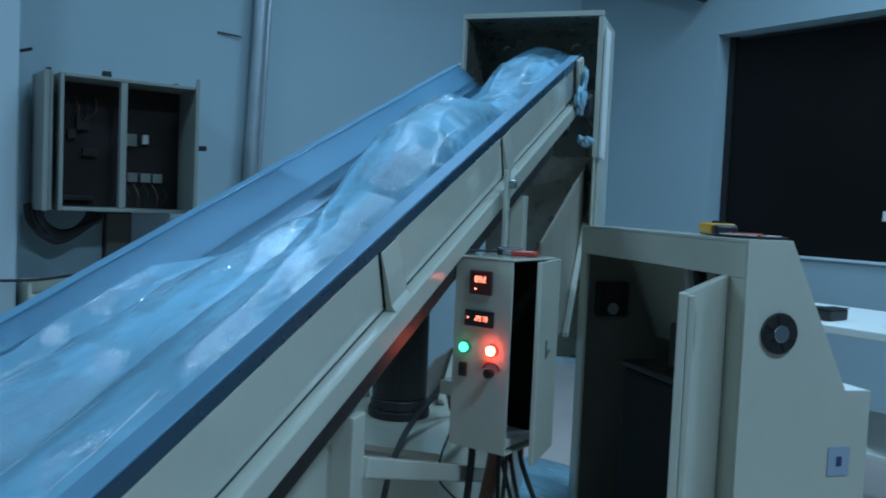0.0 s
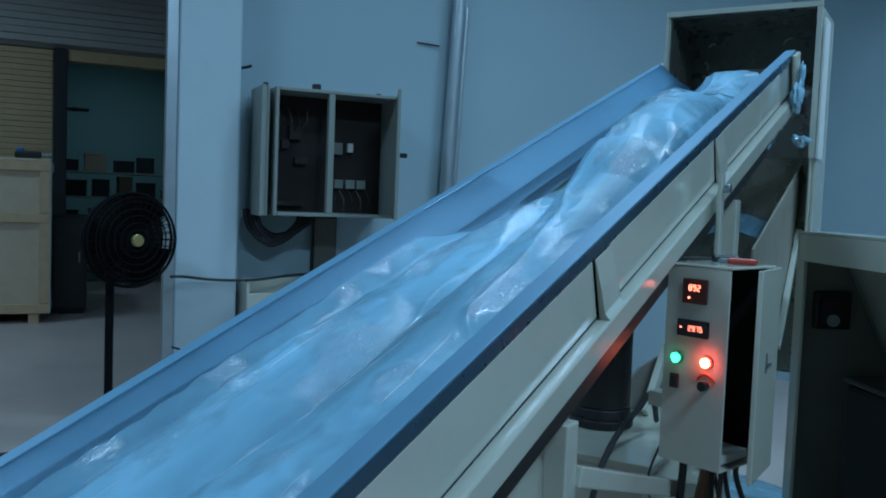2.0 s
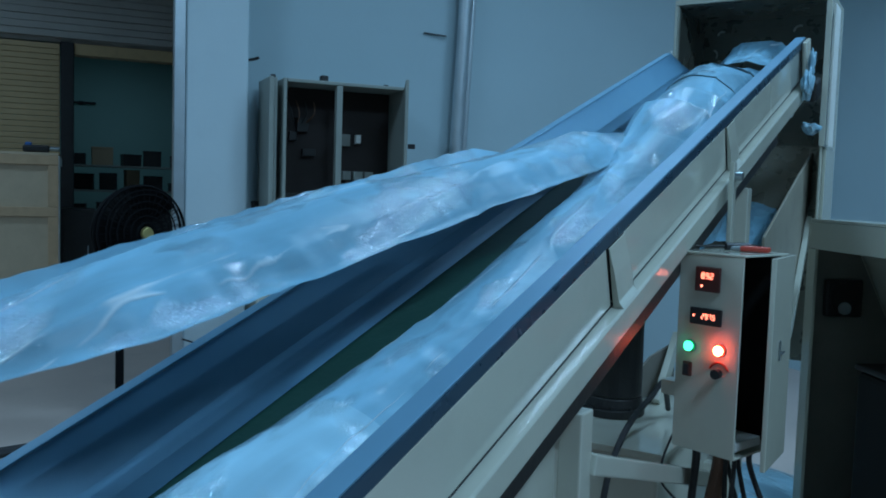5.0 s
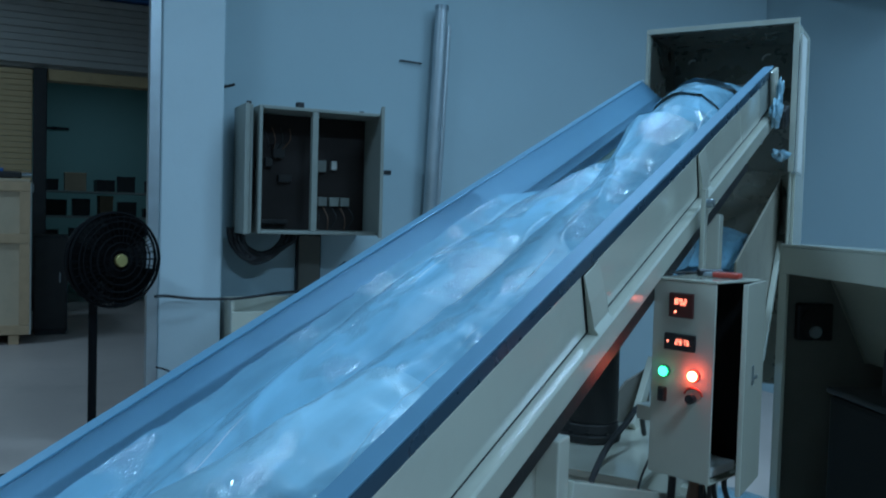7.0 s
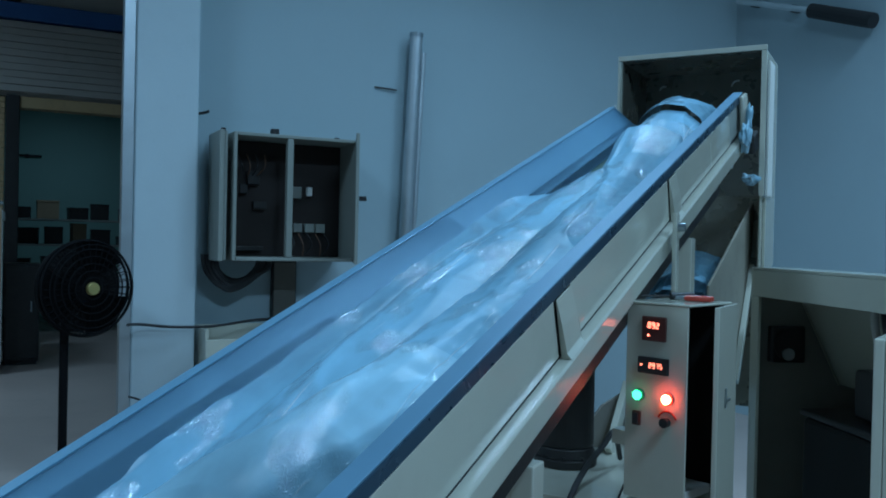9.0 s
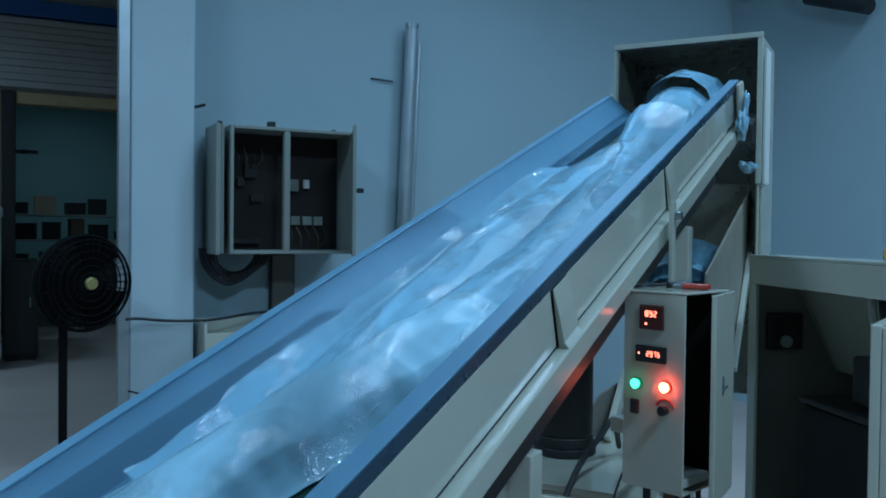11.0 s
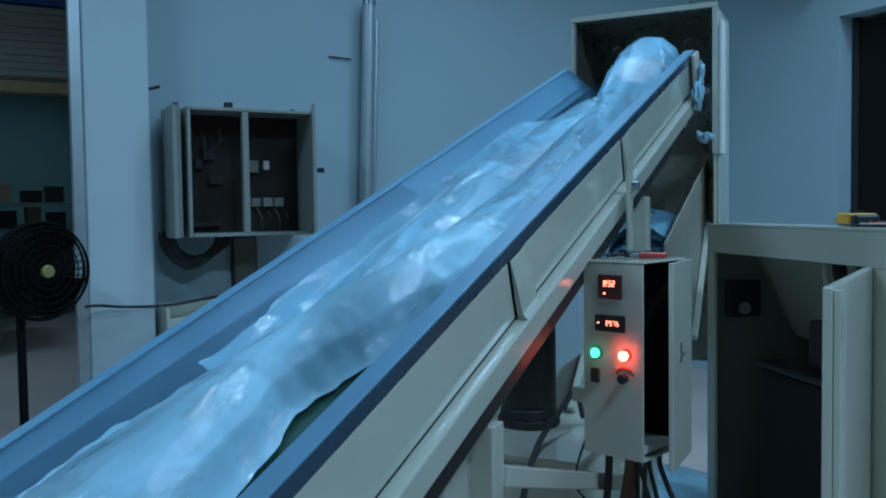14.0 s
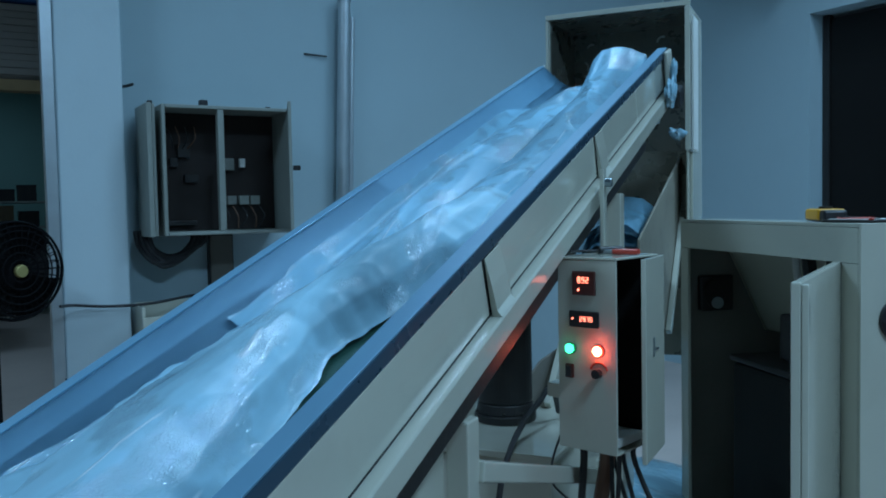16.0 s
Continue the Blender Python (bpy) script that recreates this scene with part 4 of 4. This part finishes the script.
    # open door
    d = part("door", moved(box(0, 0, 0.075, 0.022, 0.70, 1.318, 0.004), pose(0, 0.088, 0, 0, 0, 138)), CREAM, t, "tall cabinet door standing open")
    part("edge_fold", moved(box(-0.016, 0.672, 0.08, -0.001, 0.70, 1.313, 0.003), pose(0, 0.088, 0, 0, 0, 138)), CREAM, d)
    # round fan and plate on the flank
    f = part("round_fan", moved(cyl(0.062, 0, 0.012, 32, bevel=0.003), pose(0.118, 0, 1.155, 90, 0, 0)), BLACK, t, "round black cooling fan")
    part("fan_hub", moved(cyl(0.026, 0.012, 0.020, 20, bevel=0.003), pose(0.118, 0, 1.155, 90, 0, 0)), STEEL, f)
    for k in range(7):
        a = 2 * math.pi * k / 7
        part("fan_blade", moved(box(-0.010, -0.016, 0.027, 0.010, -0.0125, 0.056, 0.001), pose(0.118, 0, 1.155) @ pose(0, 0, 0, 0, math.degrees(a), 0)), IRON, f)
    pl = part("name_plate", box(0.325, -0.004, 0.715, 0.405, -0.001, 0.805, 0.001), mat("plate_blue", (0.34, 0.42, 0.52), 0.4), t, "small pale blue plate")
    part("mark", box(0.355, -0.006, 0.745, 0.375, -0.0045, 0.775, 0.001), mat("mark_blue", (0.03, 0.06, 0.16), 0.4), pl)
    # on top: a meter and leads
    g = thing("multimeter", MC @ pose(0.075, 0.27, 1.432, 0, 0, 72), "yellow and black hand multimeter lying on the machine", "multimeter")
    part("case", box(-0.10, -0.035, 0, 0.10, 0.035, 0.035, 0.008), BLACK, g)
    part("holster", box(-0.060, -0.040, 0.004, 0.075, 0.040, 0.038, 0.006), YELLOW, g)
    part("dial", moved(cyl(0.02, 0.038, 0.046, 16), pose(0.0, 0, 0)), BLACK, g)
    part("screen", box(0.03, -0.025, 0.0385, 0.07, 0.025, 0.041, 0.001), GREYBOX, g)
    for k in range(3):
        pts = [MC @ Vector(p) for p in ((0.07, 0.20, 1.445), (0.04 + 0.03 * k, 0.14 - 0.02 * k, 1.44), (0.09, 0.07, 1.442), (0.05 + 0.02 * k, 0.03 + 0.01 * k, 1.440), (0.10, 0.10 + 0.03 * k, 1.442))]
        tagged(finish("test_lead", tube(pts, 0.004), RUBBER if k else RED), "thin test lead coiled on the machine top", "cable", "test leads")
    cl = thing("clipboard", MC @ pose(0.085, 0.11, 1.432, 0, 0, 15), "dark clipboard with pale papers on the machine", "clipboard")
    part("board", box(-0.06, -0.09, 0, 0.06, 0.09, 0.006, 0.002), IRON, cl)
    part("papers", box(-0.05, -0.07, 0.0065, 0.052, 0.08, 0.009, 0.001), PAPER, cl)


def side_bench():
    t = thing("work_bench", pose(4.2, 2.0, 0, 0, 0, 0), "low pale bench along the side wall", "bench")
    part("top", box(-0.45, -1.3, 0.98, 0.45, 1.1, 1.02, 0.006), PAPER, t)
    for x in (-0.40, 0.40):
        for y in (-1.2, 1.0):
            part("leg", box(x - 0.03, y - 0.03, 0, x + 0.03, y + 0.03, 0.979, 0.004), GREYBOX, t)
    part("shelf", box(-0.43, -1.25, 0.45, 0.43, 1.05, 0.48, 0.004), PAPER, t)
    for x, y, z, w, h, mt, lab in ((3.95, 1.55, 0.482, 0.35, 0.42, CARD, "tan cardboard carton on the bench shelf"), (4.0, 2.35, 0.482, 0.30, 0.30, IRON, "dark crate of parts on the bench shelf"), (4.05, 1.65, 1.022, 0.30, 0.12, CARD, "tan cardboard carton on the bench"), (3.95, 2.15, 1.022, 0.16, 0.05, IRON, "dark tool tray on the bench")):
        c = thing("carton" if mt is CARD else "tool_tray", pose(x, y, z), lab, "carton" if mt is CARD else "tray")
        part("body", box(-w / 2, -w / 2, 0, w / 2, w / 2, h, 0.006), mt, c)
        part("flap", box(-w / 2 - 0.003, -w / 2 - 0.003, h + 0.001, w / 2 + 0.003, 0.002, h + 0.006, 0.001), mt, c)


# ---- film on the belt ----
SPEED = 0.11                                   # belt speed, metres a second
ZK = [-2.0, -0.75, -0.45, -0.30, -0.12, 0.05, 0.20, 0.34, 0.50, 0.70, 1.2, 1.8, 2.2, 2.45, 2.62, 2.80, 3.05, 3.3, 3.6, 3.9, 4.3, 4.9]
LEFT = [-1.19, -1.19, -1.19, -1.185, -1.18, -1.15, -1.11, -1.07, -1.03, -1.00, -0.97, -0.98, -1.01, -1.05, -1.05, -1.06, -1.09, -1.09, -1.04, -1.06, -1.10, -1.10]
RIGHT = [-0.72, -0.74, -0.80, -0.83, -0.88, -0.90, -0.87, -0.83, -0.76, -0.70, -0.68, -0.675, -0.675, -0.67, -0.668, -0.668, -0.668, -0.67, -0.68, -0.68, -0.67, -0.67]
CROWN = [0.12, 0.12, 0.12, 0.12, 0.11, 0.10, 0.105, 0.12, 0.12, 0.11, 0.10, 0.10, 0.10, 0.12, 0.19, 0.235, 0.235, 0.20, 0.10, 0.10, 0.15, 0.14]


def trough(s):
    """Height of belt and liners across the conveyor."""
    return float(np.interp(s, [-1.24, -1.168, -1.14, -1.105, -0.725, -0.695, -0.66, -0.65], [0.747, 0.674, 0.652, 0.634, 0.634, 0.70, 0.79, 0.815]))


def crumple(s, y, seed):
    """Folds of thin film: soft swells, long creases along the belt, short sharp ones."""
    o = Vector((seed * 7.3, seed * 3.1, seed * 1.7))
    q = Vector((s * 4.0, y * 1.7, 0)) + o
    w = Vector((noise.noise(q * 1.9), noise.noise(q * 1.9 + Vector((5, 1, 2))), 0))
    swell = 0.024 * noise.noise(q)
    long_ = (1 - abs(noise.noise(Vector((s * 8 + y * 0.9, y * 0.55, 4)) + o + w * 0.5))) ** 7
    short = (1 - abs(noise.noise(Vector((s * 19 - y * 2, y * 4.5, 8)) + o + w * 1.3))) ** 6
    tiny = (1 - abs(noise.noise(Vector((s * 45, y * 24, 2)) + o + w * 3))) ** 3
    return swell + 0.010 * long_ + 0.0022 * short + 0.0004 * tiny


def film_sheet(y0, y1, ny, ns, left, right, crown, seed, lift=0.006, ragged=0.0):
    """A crumpled sheet in the trough between the edges left(y) and right(y)."""
    b = bmesh.new()
    rows = []
    for j in range(ny + 1):
        y = y0 + (y1 - y0) * j / ny
        l = left(y) + 0.015 * noise.noise(Vector((1.3 + seed, y * 3, 0))) + 0.005 * noise.noise(Vector((4.3, y * 19, seed)))
        r = right(y) + 0.020 * noise.noise(Vector((7.7 + seed, y * 6, 0))) + 0.008 * noise.noise(Vector((2.3, y * 23, seed)))
        r = min(r, -0.666)
        row = []
        for i in range(ns + 1):
            u = i / ns
            s = l + (r - l) * u
            edge = min(1.0, min(u * 4, (1 - u) * 7))
            arch = crown(y) * (max(0.0, math.sin(math.pi * u)) ** (0.75 if u < 0.5 else 0.75 - 0.35 * min(1.0, max(0.0, (y - 2.3) / 0.3))))
            z = trough(s) * (1 - edge) + max(trough(s), 0.634 + arch) * edge + lift + crumple(s, y, seed) * (0.2 + 0.8 * edge)
            yr = y + ragged * noise.noise(Vector((s * 7, seed, 1.5 if j * 2 < ny else 6.5))) * abs(2 * j / ny - 1) ** 3
            row.append(b.verts.new((s, yr, max(z, trough(s) + 0.006))))
        rows.append(row)
    for j in range(ny):
        for i in range(ns):
            b.faces.new((rows[j][i], rows[j][i + 1], rows[j + 1][i + 1], rows[j + 1][i]))
    return b


def films():
    """The stream of film as lengths that ride up the belt, and the two loose sheets."""
    left, right, crown = (lambda y, k=k: float(np.interp(y, ZK, k)) for k in (LEFT, RIGHT, CROWN))
    lengths, step = [], 0.36
    y = -1.7
    while y < 4.5:
        milky = y < 0.6
        ob = finish("film_length", film_sheet(y, y + step, 48, 64, left, right, crown, 1), FILM_LIGHT if milky else FILM, None, CONV, smooth=True)
        tagged(ob, "milky crumpled polythene film heaped on the conveyor belt" if milky else "clear crumpled polythene film riding up the conveyor belt", "plastic film", "film on the belt")
        lengths.append((ob, y))
        y += step
    pivot = 2.70
    bm = film_sheet(0.05, pivot, 220, 44, lambda y: -1.195 + 0.16 * max(0, (y - 2.0) / 0.7), lambda y: -0.86 - 0.20 * max(0.0, 1 - (y - 0.05) / 0.6), lambda y: 0.085 * min(1.0, (2.75 - y) / 0.5, 0.15 + (y - 0.05) / 0.7), 5, 0.008, 0.10)
    side = finish("film_sheet", moved(bm, pose(1.03, -pivot, -0.66)), FILM, None, CONV, smooth=True)
    tagged(side, "long clear polythene sheet lifted and laid back on the belt", "plastic film", "film on the belt")
    bm = film_sheet(-0.42, 0.42, 80, 60, lambda y: -1.18 + 0.10 * max(0.0, y / 0.42), lambda y: -0.97 + 0.20 * max(0.0, -y / 0.42), lambda y: 0.02 + 0.115 * max(0.0, min(1.0, (0.40 - y) / 0.45)), 9, 0.008, 0.07)
    heap = finish("film_sheet", moved(bm, pose(0.99, 0, -0.66)), FILM_LIGHT, None, CONV, smooth=True)
    tagged(heap, "milky polythene sheet thrown onto the lower belt", "plastic film", "film on the belt")
    return lengths, side, pivot, heap


def rag(name, m, size, seed, label):
    b = bmesh.new()
    bmesh.ops.create_icosphere(b, subdivisions=4, radius=1)
    o = Vector((seed, 2 * seed, 0))
    for v in b.verts:
        n = 1 + 0.55 * noise.noise(v.co * 1.7 + o) + 0.35 * (1 - abs(noise.noise(v.co * 4 + o))) - 0.2
        v.co = Vector((v.co.x * size[0], v.co.y * size[1], v.co.z * size[2])) * n
    return tagged(finish(name, b, FILM_LIGHT, None, m, smooth=True), label, "film scrap")


def film_scraps():
    rag("film_rag", CONV @ pose(-0.575, 4.10, 0.66, 20, 0, 0), (0.018, 0.07, 0.05), 3, "torn film rag caught on the conveyor end")
    rag("film_rag", CONV @ pose(-0.575, 4.20, 0.72, 60, 0, 0), (0.012, 0.06, 0.02), 8, "torn film rag caught on the conveyor end")
    rag("film_rag", LEVEL @ pose(-0.60, 3.98, 1.81, 0, 10, 0), (0.035, 0.06, 0.022), 5, "film rag caught under the conveyor end")
    b = bmesh.new()
    g = []
    for j in range(61):
        row = []
        for i in range(61):
            x, y = -0.75 + 1.5 * i / 60, -0.6 + 1.2 * j / 60
            e = max(0.0, 1 - (x / 0.75) ** 2 - (y / 0.6) ** 2)
            row.append(b.verts.new((x, y, 0.004 + 0.30 * e ** 0.7 + (crumple(x * 0.8, y, 13) + 0.03) * min(1, e * 3))))
        g.append(row)
    for j in range(60):
        for i in range(60):
            b.faces.new((g[j][i], g[j][i + 1], g[j + 1][i + 1], g[j + 1][i]))
    tagged(finish("floor_film", b, FILM_LIGHT, None, pose(2.55, 2.75, 0, 0, 0, 20), smooth=True), "heap of clear film on the floor behind the control box", "film heap")


hall()
far_end()
crate()
pedestal_fan()
electric_cabinet()
ceiling_lights()
wall_pipe()
belt_conveyor()
hood()
shredder()
control_box()
machine()
side_bench()
film_scraps()
LENGTHS, SHEET, PIVOT, HEAP = films()


def motions():
    for ob, y in LENGTHS:
        rows = [(0.0, CONV)]
        gone = max(0.2, (4.25 - y) / SPEED)              # the moment at which the length drops into the chute
        if gone < 15.4:
            gone = round(gone, 1)
            if gone > 0.6:
                rows.append((gone - 0.4, CONV @ pose(0, SPEED * (gone - 0.4), 0)))
            rows.append((gone, CONV @ pose(0, SPEED * gone, 0)))
            rows.append((gone + 0.2, Matrix.Translation((0, 0, -0.10)) @ CONV @ pose(0, SPEED * gone + 0.03, 0)))
            rows.append((gone + 0.6, Matrix.Translation((0, 0, -0.80)) @ CONV @ pose(0, SPEED * gone + 0.06, 0)))
            rows.append((gone + 0.8, Matrix.Translation((0, 0, -0.81)) @ CONV @ pose(0, SPEED * gone + 0.06, 0)))
            rows.append((17.0, Matrix.Translation((0, 0, -0.81)) @ CONV @ pose(0, SPEED * gone + 0.06, 0)))
        else:
            rows.append((16.0, CONV @ pose(0, SPEED * 16, 0)))
        walk(ob, rows)

    def laid(t, up=0.0, turn=0.0, across=0.0, off=0.0, roll=0.0):
        return (t, CONV @ pose(-1.03 + across, PIVOT + SPEED * t, 0.66 + off, up, roll, turn))

    walk(SHEET, [laid(0), laid(3.4), laid(3.6), laid(3.7, -0.5), laid(3.8, -1.4, -0.8), laid(3.9, -2.9, -1.8), laid(4.0, -4.4, -3.0, 0, 0.01), laid(4.1, -5.4, -3.8, 0, 0.02), laid(4.2, -6.2, -4.4, 0, 0.02),
                 laid(4.8, -7.5, -4.4, 0, 0.03), laid(5.5, -4, -1, 0.02, 0.02), laid(6.3, -0.8, 0.5, 0.05, 0.015), laid(6.5, -1.5, 0.3, 0.05, 0.015), laid(6.7, -0.4, 0.8, 0.05, 0.01), laid(7.0, 0, 0.1, 0.01, 0.0), laid(7.2, 0, 0.1, 0.01, 0.0), laid(16.0, 0, 0.1, 0.01, 0.0)])

    def toss(t, y, w, rx, rz=0.0, s=-0.99):
        return (t, CONV @ pose(s, y, w, rx, 0, rz))

    walk(HEAP, [toss(0, -0.75, 0.66, 0), toss(11.4, -0.75, 0.66, 0), toss(11.5, -0.70, 0.67, 3), toss(11.8, 0.35, 0.95, 40, 8), toss(12.0, 0.80, 1.10, 66, 14), toss(12.1, 1.02, 1.16, 76, 14), toss(12.2, 1.20, 1.16, 80, 12), toss(12.3, 1.27, 1.06, 74, 8), toss(12.4, 1.08, 0.83, 30, 4),
                toss(12.5, 0.86, 0.71, 7, 1), toss(12.6, 0.80, 0.675, 1), toss(12.8, 0.80, 0.662, 0), toss(13.0, 0.80 + SPEED * 0.2, 0.66, 0), toss(16.0, 0.80 + SPEED * 3.2, 0.66, 0)])


motions()
